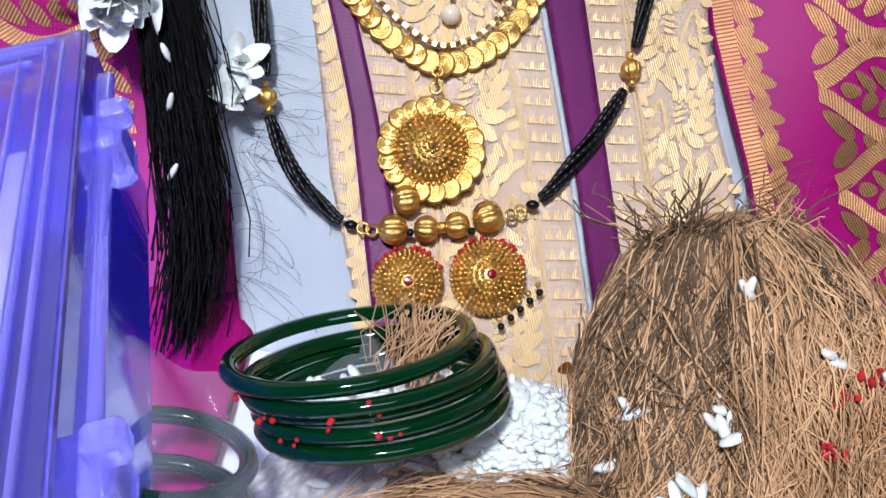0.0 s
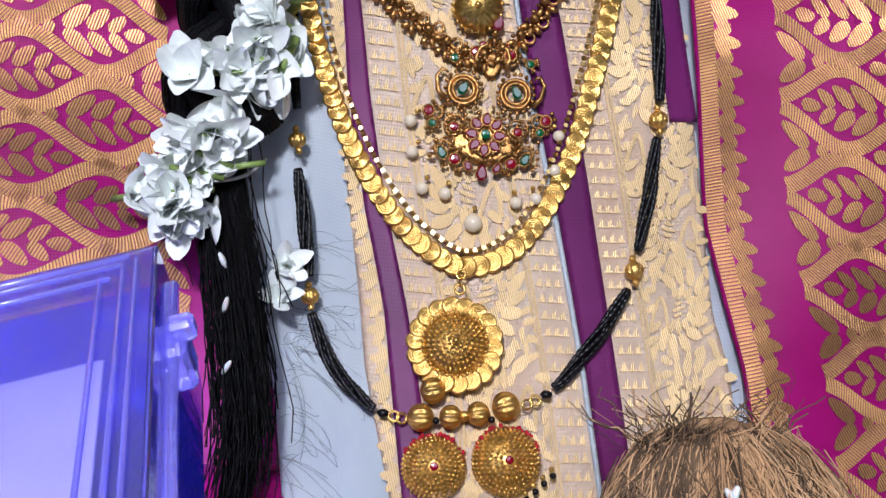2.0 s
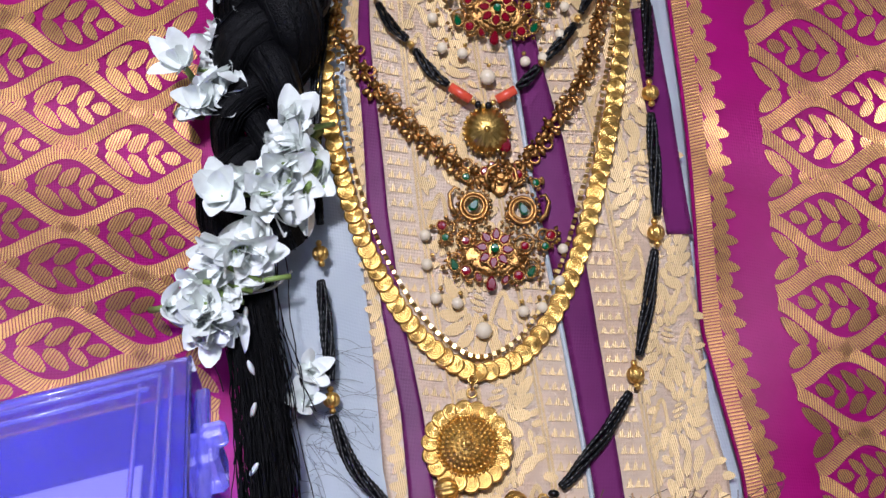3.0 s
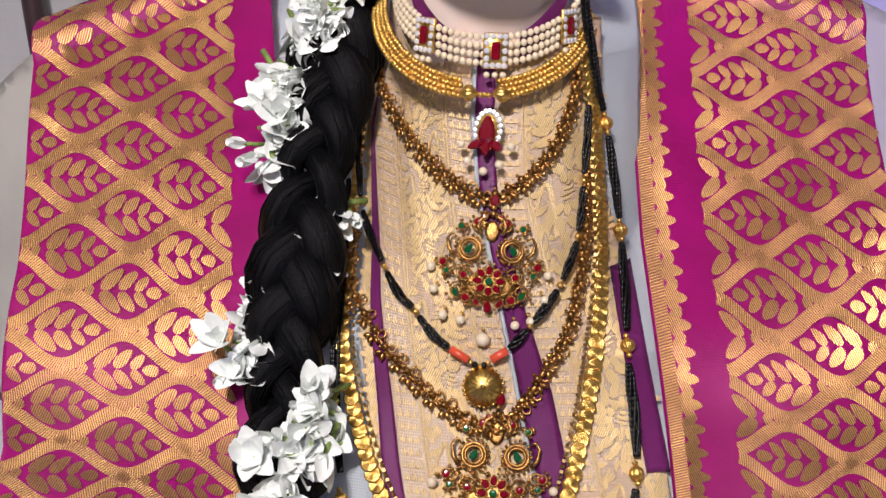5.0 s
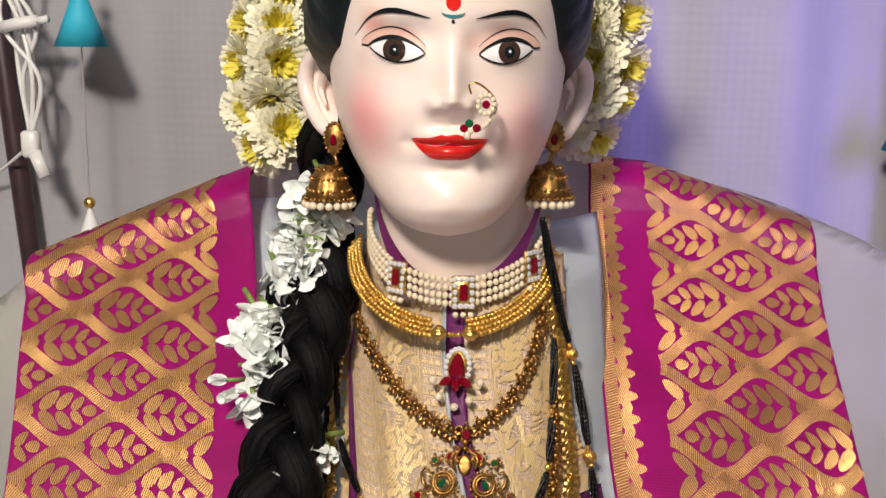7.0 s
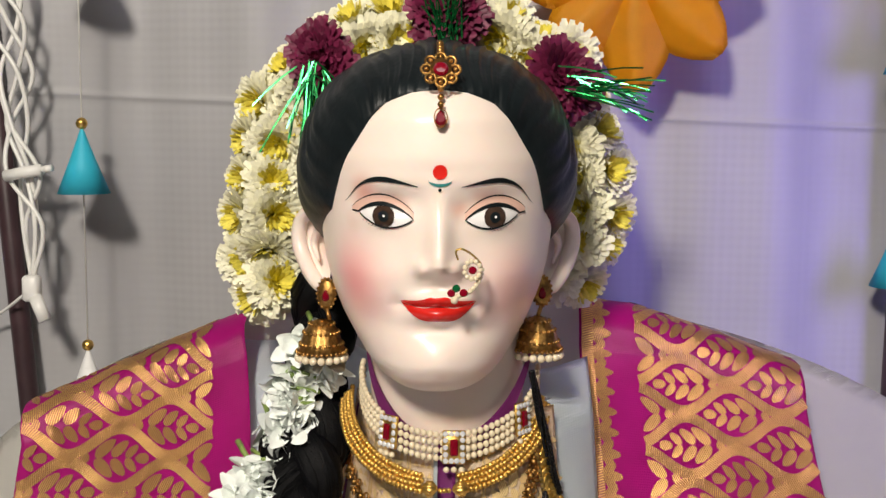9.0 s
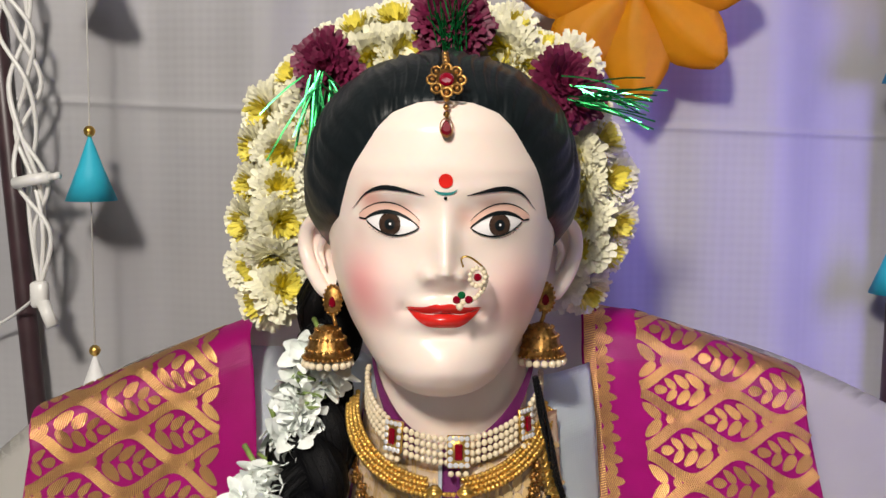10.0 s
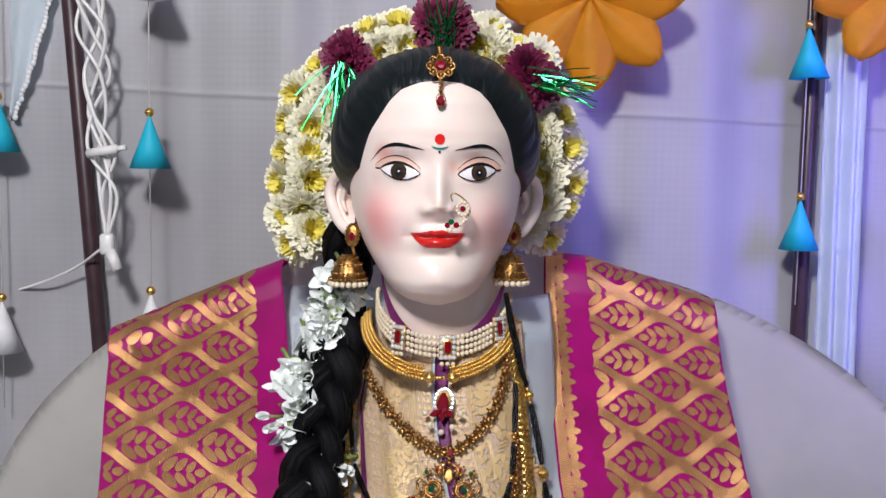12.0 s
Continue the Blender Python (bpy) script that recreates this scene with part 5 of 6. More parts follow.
collar = thing("bead_collar", "gold bead collar of several rows with two shell beads", "necklace")
for row in range(4):
    cnt = 74
    for k in range(cnt):
        a = -1.55 + 3.1 * (k + 0.5 * (row % 2)) / cnt
        if abs(a - 0.03) < 0.16:
            continue
        p = ring_pt(a, 0.0520 + 0.0018 * row, 0.4395 - 0.0022 * row, 0.474 - 0.0022 * row) + Vector((-0.0022, -0.002, 0))
        put_part("bead", GOLDBALL, collar, Matrix.Translation(p) @ Matrix.Scale(0.00155, 4))
for a in (-0.1, 0.17):
    p = ring_pt(a, 0.0590, 0.4345, 0.47)
    bm = bmesh.new()
    lathe(bm, [(0.0008, -0.0042), (0.0038, -0.001), (0.0036, 0.002), (0.001, 0.0045)], 40, basis(p, (math.cos(a), math.sin(a), 0.05), s=1.0), flute=0.08, nf=10)
    part("shell_bead", bm, GOLD, collar)
for k in range(3):
    p = ring_pt(0.0 + 0.035 * k, 0.0605, 0.4345, 0.47)
    put_part("bead", GOLDBALL, collar, Matrix.Translation(p) @ Matrix.Scale(0.0014, 4))

redp = thing("red_drop_pendant", "red teardrop pendant edged with crystals and hung pearls", "pendant")
rm = on(0.0025, 0.4135, 0.008)
bm = bmesh.new()
lathe(bm, [(0.0075, -0.001), (0.0078, 0.0), (0.007, 0.0012), (0.0, 0.0015)], 24, rm @ Matrix.Diagonal((0.85, 1.3, 1, 1)))
part("setting", bm, GOLD, redp)
put_part("ruby_drop", RUBY_D, redp, rm @ Matrix.Translation((0, 0.0, 0.0015)) @ Matrix.Diagonal((0.0065, 0.0072, 0.005, 1)))
for k in range(15):
    a = math.radians(-40 + 260 * k / 14)
    put_part("crystal", CRYST, redp, rm @ Matrix.Translation((0.0063 * math.cos(a), 0.0095 * math.sin(a), 0.001)) @ Matrix.Scale(0.0014, 4))
for k in range(3):
    a = math.radians(-90 + 60 * (k - 1))
    put_part("ruby", RUBY_D, redp, rm @ Matrix.Translation((0.0065 * math.cos(a), -0.0085 + 0.003 * math.sin(a) + 0.002, 0.002)) @ Matrix.Rotation(a - math.pi / 2, 4, "Z") @ Matrix.Scale(0.0036, 4))
for px, py in ((-0.0085, -0.016), (0, -0.0205), (0.0075, -0.0165), (-0.0125, -0.008), (0.0125, -0.007)):
    put_part("pearl", PEARL_M, redp, rm @ Matrix.Translation((px, py, 0.001)) @ Matrix.Scale(0.0022, 4))


# ---- ornaments on the head ----
def head_pt(x, z, lift):
    return HM @ Vector(face_at(x, z, lift)[0])


tik = thing("forehead_ornament", "gold hair ornament with red stones on the parting", "ornament")
fn = HM.to_3x3() @ Vector((0, -1, 0.45))


def crown_pt(x, z, lift):
    return HM @ Vector(hair_at(x, z, lift)[0])


bm = bmesh.new()
for k in range(8):
    a = 2 * math.pi * k / 8
    m = basis(crown_pt(0.0068 * math.cos(a), 0.6475 + 0.0062 * math.sin(a), 0.0045), fn)
    lathe(bm, [(0.0024 + 0.0007 * math.cos(b3), 0.0007 * math.sin(b3)) for b3 in lin(0, 2 * math.pi, 7)], 14, m)
    ball(bm, m.translation, 0.0013, 7, 5)
lathe(bm, [(0.0052, 0.0), (0.0050, 0.0016), (0.0, 0.0020)], 20, basis(crown_pt(0, 0.6475, 0.0035), fn))
for k in range(4):
    ball(bm, crown_pt(0, 0.6555 + 0.0022 * k, 0.003), 0.0019, 8, 6)
for z in (0.6385, 0.6345, 0.6310):
    ball(bm, head_pt(0, z, 0.0042), 0.0016, 8, 6)
lathe(bm, [(0.0036, 0.0), (0.0039, 0.001), (0.0032, 0.002)], 18, basis(head_pt(0, 0.6245, 0.002), fn) @ Matrix.Diagonal((0.85, 1.35, 1, 1)))
part("gold_flower", bm, GOLD_D, tik)
put_part("ruby", RUBY_R, tik, basis(crown_pt(0, 0.6475, 0.0060), fn, s=0.0036))
put_part("ruby_drop", RUBY_D, tik, basis(head_pt(0, 0.6245, 0.0035), fn, s=0.0038))

nath = thing("nose_ring", "curved pearl nose ornament with red and green stones", "nose ornament")
arc = [(0.0085, 0.5600), (0.0075, 0.5640), (0.0105, 0.5650), (0.0155, 0.5620), (0.0195, 0.5570), (0.0185, 0.5505), (0.0150, 0.5460), (0.0110, 0.5440), (0.0070, 0.5430)]
pts = [HM @ Vector((x, -0.1095 + 0.22 * max(0, x - 0.009), z)) for x, z in arc]
bm = bmesh.new()
tube(bm, spline(pts, 40), 0.0005, 6)
part("wire", bm, GOLD, nath)
hub = Vector((0.0152, 0, 0.5555))
for k in range(11):
    a = 2 * math.pi * k / 11
    put_part("pearl", PEARL_M, nath, Matrix.Translation(HM @ Vector((hub.x + 0.0036 * math.cos(a), -0.1105, hub.z + 0.0042 * math.sin(a)))) @ Matrix.Scale(0.00125, 4))
for p in spline(pts, 22)[11:]:
    put_part("pearl", PEARL_M, nath, Matrix.Translation(p + Vector((0, -0.0010, 0))) @ Matrix.Scale(0.0012, 4))
for (x, z), d in (((0.0152, 0.5555), RUBY_R), ((0.0078, 0.5470), EMER_R), ((0.0112, 0.5450), RUBY_R), ((0.0055, 0.5448), RUBY_R)):
    put_part("stone", d, nath, basis(HM @ Vector((x, -0.1112, z)), HM.to_3x3() @ Vector((0, -1, 0)), s=0.0019))
put_part("pearl", PEARL_M, nath, Matrix.Translation(HM @ Vector((0.0070, -0.1108, 0.5415))) @ Matrix.Scale(0.0018, 4))

for sx, stud in ((-1, (-0.0597, -0.022, 0.5300)), (1, (0.0577, -0.022, 0.5325))):
    ex, ey, ez = HM @ Vector(stud)
    ear = thing("bell_earring", "antique gold bell earring with pearl fringe", "earring", "bell earrings")
    bm = bmesh.new()
    mt = basis((ex, ey, ez), (0.1 * sx, -1, 0.05))
    lathe(bm, [(0.0060, 0.0), (0.0062, 0.001), (0.0045, 0.002), (0.0, 0.0024)], 20, mt @ Matrix.Diagonal((0.85, 1.35, 1, 1)))
    for k in range(18):
        a = 2 * math.pi * k / 18
        ball(bm, mt @ Vector((0.0052 * math.cos(a), 0.0083 * math.sin(a), 0.0008)), 0.0009, 6, 4)
    tube(bm, [(ex, ey - 0.001, ez - 0.008), (ex + 0.002 * -sx, ey - 0.002, ez - 0.014)], 0.0012, 6)
    part("stud", bm, GOLD_D, ear)
    put_part("ruby", RUBY_D, ear, mt @ Matrix.Translation((0, -0.001, 0.0018)) @ Matrix.Scale(0.0032, 4))
    bx, bz = ex + 0.003 * -sx * -1 if sx < 0 else ex - 0.002, ez - 0.014
    bm = bmesh.new()
    prof = [(0.0022, 0.0), (0.006, -0.002), (0.0095, -0.007), (0.0115, -0.0135), (0.0135, -0.018), (0.0125, -0.0185), (0.010, -0.017), (0.0, -0.012)]
    lathe(bm, prof, 36, Matrix.Translation((bx, ey, bz)), flute=0.03, nf=12)
    for rr, h, cnt in ((0.0098, -0.0072, 22), (0.0118, -0.0135, 26), (0.0137, -0.0178, 32), (0.0068, -0.0025, 14)):
        for k in range(cnt):
            a = 2 * math.pi * k / cnt
            ball(bm, (bx + rr * math.cos(a), ey + rr * math.sin(a), bz + h), 0.00105, 6, 4)
    part("bell", bm, GOLD_D, ear)
    for k in range(18):
        a = 2 * math.pi * k / 18
        put_part("pearl", PEARL_M, ear, Matrix.Translation((bx + 0.0128 * math.cos(a), ey + 0.0128 * math.sin(a), bz - 0.0212)) @ Matrix.Scale(0.0022, 4))


# ---- flowers ----
def petal(bm, m, ln, wd, cup, tip=1.0, mi=0, nl=8, nw=5):
    """A petal rising from the origin of m along its z, leaning out along its y."""
    rows = []
    for i in range(nl):
        f = i / (nl - 1)
        e0 = (f - 0.54) / 0.56
        w = wd * (math.sqrt(max(0, 1 - e0 * e0)) ** 0.9) * (1 - 0.45 * tip * f ** 5)
        y, z = cup * ln * f * f, ln * f * (1 - 0.25 * abs(cup) * f)
        rows.append([bm.verts.new(m @ Vector((w * e / 2, y - 0.16 * w * e * e * (1 if cup >= 0 else -1) + 0.0, z))) for e in lin(-1, 1, nw)])
    for a, b3 in zip(rows, rows[1:]):
        for k in range(nw - 1):
            bm.faces.new((a[k], a[k + 1], b3[k + 1], b3[k])).material_index = mi


def blossom(seed):
    rnd = random.Random(seed)

    def build(bm):
        for ring, (cnt, ln, lean, cup) in enumerate(((5, 0.0200, 0.66, 0.06), (4, 0.0180, 0.28, 0.02))):
            for k in range(cnt):
                a = 2 * math.pi * (k + 0.5 * ring) / cnt + rnd.uniform(-0.2, 0.2)
                m = Matrix.Rotation(a, 4, "Z") @ Matrix.Rotation(-(lean + rnd.uniform(-0.25, 0.3)), 4, "X")
                petal(bm, m, ln * rnd.uniform(0.85, 1.1), 0.0118 * rnd.uniform(0.85, 1.12), cup + rnd.uniform(-0.12, 0.12), 1.5)
        tube(bm, [(0, 0, 0.001), (0.0004, 0, -0.008), (0.001, 0.0005, -0.017)], lambda t: 0.0016 + 0.0003 * t, 7, 1)
    return data_of("blossom", build, [PETAL_W, GREEN])


BLOSSOMS = [blossom(s) for s in range(5)]


def bud(bm):
    for k in range(4):
        m = Matrix.Rotation(2 * math.pi * k / 4, 4, "Z") @ Matrix.Rotation(-0.16, 4, "X")
        petal(bm, m, 0.015, 0.009, 0.02, 0.8)
    tube(bm, [(0, 0, 0.001), (0.0004, 0, -0.006), (0.001, 0.0005, -0.014)], 0.0016, 7, 1)


BUD = data_of("bud", bud, [PETAL_W, GREEN])
garland = thing("jasmine_garland", "white blossom garland wound round the black braid", "garland")
SPRAYS = [((-0.074, 0.512, 0.500), (-0.096, 0.500, 0.448), 13), ((-0.097, 0.500, 0.446), (-0.116, 0.470, 0.388), 14), ((-0.072, 0.456, 0.366), (-0.104, 0.436, 0.328), 14),
          ((-0.100, 0.432, 0.326), (-0.116, 0.402, 0.298), 8), ((-0.062, 0.396, 0.296), (-0.090, 0.372, 0.262), 12), ((-0.082, 0.372, 0.258), (-0.101, 0.348, 0.222), 14)]
for (a, b3, cnt) in SPRAYS:
    a, b3 = Vector(a), Vector(b3)
    cnt = int(cnt * 1.6)
    for k in range(cnt):
        f = (k + R() * 0.8) / cnt
        p = a.lerp(b3, f) + Vector((random.gauss(0, 0.0065), random.gauss(-0.004, 0.004), random.gauss(0, 0.0055)))
        out = Vector((random.gauss(-0.1, 0.75), -1.0 + random.gauss(0, 0.3), random.gauss(0.15, 0.7)))
        d = BUD if R() < 0.16 else random.choice(BLOSSOMS)
        put_part("blossom", d, garland, basis(p, out, Vector((0.1, 0.2, 1)), random.uniform(0.74, 1.0), R() * 6))
    for k in range(3):
        bm = bmesh.new()
        c = a.lerp(b3, 0.35 + 0.15 * k) + Vector((0, -0.012, 0))
        tube(bm, [c + Vector((-0.010, 0, 0.004 - 0.003 * k)), c, c + Vector((0.010, 0.001, -0.004 + 0.002 * k))], 0.0012, 6)
        part("stem", bm, GREEN, garland)
for p in ((-0.057, 0.346, 0.205), (-0.058, 0.338, 0.195)):
    put_part("blossom", BLOSSOMS[1], garland, basis(p, (0.5, -1, 0.5 + R()), s=0.62, spin=R() * 6))


def mum(seed, cnt=185, ln=0.0240, wd=0.0064):
    rnd = random.Random(seed)

    def build(bm):
        for k in range(cnt):
            f = k / cnt
            a = k * 2.399963
            lean = 1.5 * math.sqrt(1 - f * 0.85) + rnd.uniform(-0.12, 0.12)
            m = Matrix.Rotation(a, 4, "Z") @ Matrix.Rotation(-lean, 4, "X")
            yel = f > 0.78
            petal(bm, m, ln * (1.0 - 0.38 * f) * rnd.uniform(0.85, 1.1), wd * (0.5 if yel else 1.0 - 0.3 * f), 0.12 - 0.3 * f, 0.35, 1 if yel else 0, 6, 3)
    return build


MUMS = [data_of("chrysanthemum", mum(s), [PETAL_C, YELLOW]) for s in range(4)]
MUMS_M = [data_of("maroon_chrysanthemum", mum(40 + s, 120, 0.0200, 0.0062), [MAROON, MAROON]) for s in range(2)]
crown = thing("chrysanthemum_garland", "garland of cream and yellow chrysanthemums arched over the head", "garland")
ARCH = spline([(-0.118, 0.545, 0.523), (-0.122, 0.548, 0.556), (-0.123, 0.552, 0.588), (-0.116, 0.558, 0.620), (-0.100, 0.562, 0.647), (-0.072, 0.566, 0.668), (-0.040, 0.568, 0.680), (-0.006, 0.570, 0.684),
               (0.030, 0.572, 0.676), (0.056, 0.574, 0.655), (0.072, 0.576, 0.625), (0.080, 0.578, 0.592), (0.079, 0.580, 0.560), (0.068, 0.580, 0.530)], 21)
MC = Vector((-0.016, 0.56, 0.585))
for i, p in enumerate(ARCH):
    rad = (p - MC).normalized()
    for g in (-1, 1):
        q = p + rad * 0.0085 * g + Vector((random.gauss(0, 0.002), 0.006 * g, random.gauss(0, 0.002)))
        d = Vector((rad.x * (0.55 * g + 0.1), -1 + 0.2 * (g > 0), rad.z * (0.55 * g + 0.1))) + Vector((random.gauss(0, 0.25), 0, random.gauss(0, 0.25)))
        put_part("flower", random.choice(MUMS), crown, basis(q, d, s=random.uniform(0.82, 1.02), spin=R() * 6))
bm = bmesh.new()
tube(bm, [p + Vector((0, -0.010, 0)) for p in ARCH], 0.0009, 6)
part("cord", bm, THREAD, crown)
for p, d in (((-0.086, 0.545, 0.664), (-0.3, -1, 0.3)), ((-0.081, 0.543, 0.655), (0, -1, 0.1)), ((-0.014, 0.538, 0.690), (0, -1, 0.35)), ((-0.004, 0.540, 0.688), (0.2, -1, 0.2)), ((-0.010, 0.540, 0.676), (0, -1, 0)),
             ((0.056, 0.545, 0.654), (0.4, -1, 0.2)), ((0.064, 0.548, 0.645), (0.5, -1, 0))):
    f = put_part("flower", random.choice(MUMS_M), crown, basis(p, d, s=1.1, spin=R() * 6))
    f["label"] = "maroon chrysanthemum"
bm = bmesh.new()
for c, dr, cnt in ((Vector((-0.086, 0.532, 0.652)), Vector((0.05, -0.2, -1)), 34), (Vector((-0.008, 0.528, 0.672)), Vector((0, -0.3, 1)), 24), (Vector((0.066, 0.535, 0.645)), Vector((1, -0.4, -0.1)), 24)):
    for _ in range(cnt):
        d = (dr + Vector((random.gauss(0, 0.28), random.gauss(0, 0.15), random.gauss(0, 0.28)))).normalized()
        ln = random.uniform(0.02, 0.05)
        side = d.cross(Vector((0, -1, 0.2))).normalized() * 0.00045
        base = c + Vector((random.gauss(0, 0.004), 0, random.gauss(0, 0.004)))
        pts = [base + d * ln * f + Vector((0, 0, -0.006 * f * f)) for f in (0, 0.35, 0.7, 1)]
        rows = [(bm.verts.new(p - side), bm.verts.new(p + side)) for p in pts]
        for a, b3 in zip(rows, rows[1:]):
            bm.faces.new((a[0], a[1], b3[1], b3[0]))
part("tinsel", bm, TINSEL, crown, "shiny green foil tinsel strips")["kind"] = "stuff"
# ---- behind: poles, cables, paper cones, paper flowers ----
def pole(x0, x1, y, label):
    bm = bmesh.new()
    tube(bm, [(x0, y, -0.35), (x0 + (x1 - x0) * 0.5, y, 0.4), (x1, y, 1.5)], 0.0075, 16)
    solo("pole", bm, POLE, label, "pole", "stand poles")


pole(-0.253, -0.42, 0.682, "dark brown stand pole with white cables wound on it")
pole(0.326, 0.332, 0.757, "dark brown stand pole behind a string of cones")


def cone(x, y, z_top, h, r, material, label):
    ob = thing("paper_cone", label, "paper cone", "hanging paper cones")
    bm = bmesh.new()
    m = Matrix.Translation((x, y, z_top)) @ Matrix.Rotation(random.uniform(-0.05, 0.05), 4, "Y")
    lathe(bm, [(0.0008, 0.0), (r * 0.5, -h * 0.5), (r, -h), (r - 0.0006, -h + 0.0003), (r * 0.5 - 0.0006, -h * 0.5), (0.0004, -0.001)], 40, m)
    part("cone", bm, material, ob)
    bm = bmesh.new()
    ball(bm, (x, y, z_top + 0.003), 0.0042, 12, 8)
    part("bead", bm, GOLD, ob)
    return ob


def hang(x, y, items):
    bm = bmesh.new()
    tube(bm, [(x, y, 1.5), (x, y, items[-1][0] - 0.1)], 0.0006, 6)
    solo("string", bm, THREAD, "thin white string carrying paper cones", "string", "strings")
    for z, material, lab in items:
        cone(x, y, z, 0.047, 0.0185, material, lab)


hang(-0.2785, 0.656, [(0.768, WHITEPAPER, "white paper cone on a string"), (0.618, BLUEPAPER, "turquoise paper cone on a string"), (0.457, WHITEPAPER, "white paper cone on a string")])
hang(-0.418, 0.656, [(0.63, BLUEPAPER, "turquoise paper cone on a string"), (0.447, WHITEPAPER, "white paper cone on a string")])
hang(0.319, 0.735, [(0.712, BLUEPAPER, "turquoise paper cone on a string"), (0.552, BLUEPAPER, "turquoise paper cone on a string")])
hang(0.425, 0.72, [(0.56, BLUEPAPER, "turquoise paper cone on a string"), (0.435, WHITEPAPER, "white paper cone on a string")])

cable = thing("light_cable", "white fairy light cables twisted down the pole", "cable")
for k in range(5):
    bm = bmesh.new()
    ctrl = []
    for i in range(13):
        z = 0.98 - i * 0.036
        x = -0.352 + (0.98 - z) * 0.075 + 0.011 * math.sin(i * 1.7 + k * 1.9) + 0.004 * math.sin(i * 4.1 + k)
        ctrl.append((x, 0.655 + 0.006 * math.cos(i * 1.3 + k * 2.2), z))
    ctrl.append((-0.318, 0.654, 0.505))
    tube(bm, spline(ctrl, 90), 0.0017, 7)
    part("wire", bm, CABLE, cable)
bm = bmesh.new()
tube(bm, [(-0.332, 0.648, 0.583), (-0.318, 0.646, 0.586), (-0.304, 0.645, 0.588)], 0.0042, 10)
tube(bm, [(-0.304, 0.645, 0.588), (-0.296, 0.644, 0.5895)], 0.0026, 10)
part("bulb_holder", bm, CABLE, cable, "white plastic bulb holder")
bm = bmesh.new()
slab(bm, (-0.321, 0.642, 0.493), (-0.309, 0.652, 0.512), 0.002)
tube(bm, [(-0.312, 0.645, 0.497), (-0.304, 0.643, 0.480)], 0.0048, 10)
part("plug", bm, CABLE, cable, "white plastic plug")
bm = bmesh.new()
tube(bm, spline([(-0.320, 0.655, 0.50), (-0.36, 0.675, 0.475), (-0.41, 0.685, 0.455), (-0.47, 0.69, 0.44)], 24), 0.0012, 6)
part("wire", bm, CABLE, cable)

# lace edge of a cloth behind the pole
bm = bmesh.new()
sheet(bm, lambda u, v: (-0.36 - 0.052 * v ** 1.3 - 0.07 * u * (1 - v * 0.9), 0.677 + 0.004 * math.sin(8 * u), 0.80 - 0.185 * v), lin(0, 1, 10), lin(0, 1, 40))
bmesh.ops.solidify(bm, geom=bm.faces[:], thickness=0.001)
lace = solo("lace_cloth", bm, WHITE, "white cloth with a frilled lace edge", "cloth")
bm = bmesh.new()
for i in range(46):
    v = i / 45
    ball(bm, (-0.359 - 0.052 * v ** 1.3 + random.uniform(-0.001, 0.001), 0.674, 0.80 - 0.185 * v), random.uniform(0.002, 0.0032), 7, 5, (1, 0.5, 1))
part("frill", bm, WHITEPAPER, lace)


def paper_flower(c, r, turn, label):
    ob = thing("paper_flower", label, "paper flower", "orange paper flowers")
    for k in range(8):
        a = turn + 2 * math.pi * k / 8
        bm = bmesh.new()
        m = basis(c, (0, -1, -0.1)) @ Matrix.Rotation(a, 4, "Z")
        rows = []
        for i in range(9):
            f = i / 8
            w = r * 0.31 * math.sin(math.pi * min(1, 0.04 + 0.9 * f ** 1.15)) ** 0.75
            rows.append([bm.verts.new(m @ Vector((w * e, r * f, 0.012 * r / 0.1 * (1 - abs(e)) * 1.5 * (1 - 0.3 * f) - 0.004 + 0.012 * f))) for e in (-1, -0.66, -0.33, 0, 0.33, 0.66, 1)])
        for p, q in zip(rows, rows[1:]):
            for e in range(6):
                bm.faces.new((p[e], p[e + 1], q[e + 1], q[e]))
        bmesh.ops.solidify(bm, geom=bm.faces[:], thickness=0.0006)
        part("petal", bm, ORANGE, ob)
    return ob


paper_flower((0.112, 0.695, 0.733), 0.084, 0.05, "large folded orange paper flower on the curtain")
paper_flower((0.392, 0.715, 0.758), 0.084, 0.3, "large folded orange paper flower beside the pole")

# ---- offerings in front ----
bang = thing("bangle_stack", "stack of dark green glass bangles tilted on the rice", "bangles")
BN = Vector((-0.21, 0.37, 0.9)).normalized()
BC = Vector((-0.0015, 0.2175, 0.1895))
for i in range(5):
    bm = bmesh.new()
    r = 0.0308
    jig = Vector((random.uniform(-0.0012, 0.0012), random.uniform(-0.0012, 0.0012), 0)) + (Vector((-0.003, 0, 0)) if i == 0 else Vector((0.0012 * i * 0.4, 0, 0)))
    m = basis(BC - BN * 0.0036 * i + jig, BN + Vector((random.gauss(0, 0.012), random.gauss(0, 0.012), 0)))
    prof = [(r - 0.0022, -0.0016), (r - 0.0010, -0.0019), (r + 0.0012, -0.0017), (r + 0.0020, 0), (r + 0.0012, 0.0017), (r - 0.0010, 0.0019), (r - 0.0022, 0.0016), (r - 0.0022, -0.0016)]
    lathe(bm, prof, 72, m)
    part("bangle", bm, BANGLE, bang)


def grain(bm, p, d, s=1.0):
    ball(bm, p, 0.00115 * s, 7, 5, (1.35, 1.0, 3.2), Vector(d).to_track_quat("Z", "Y").to_matrix())


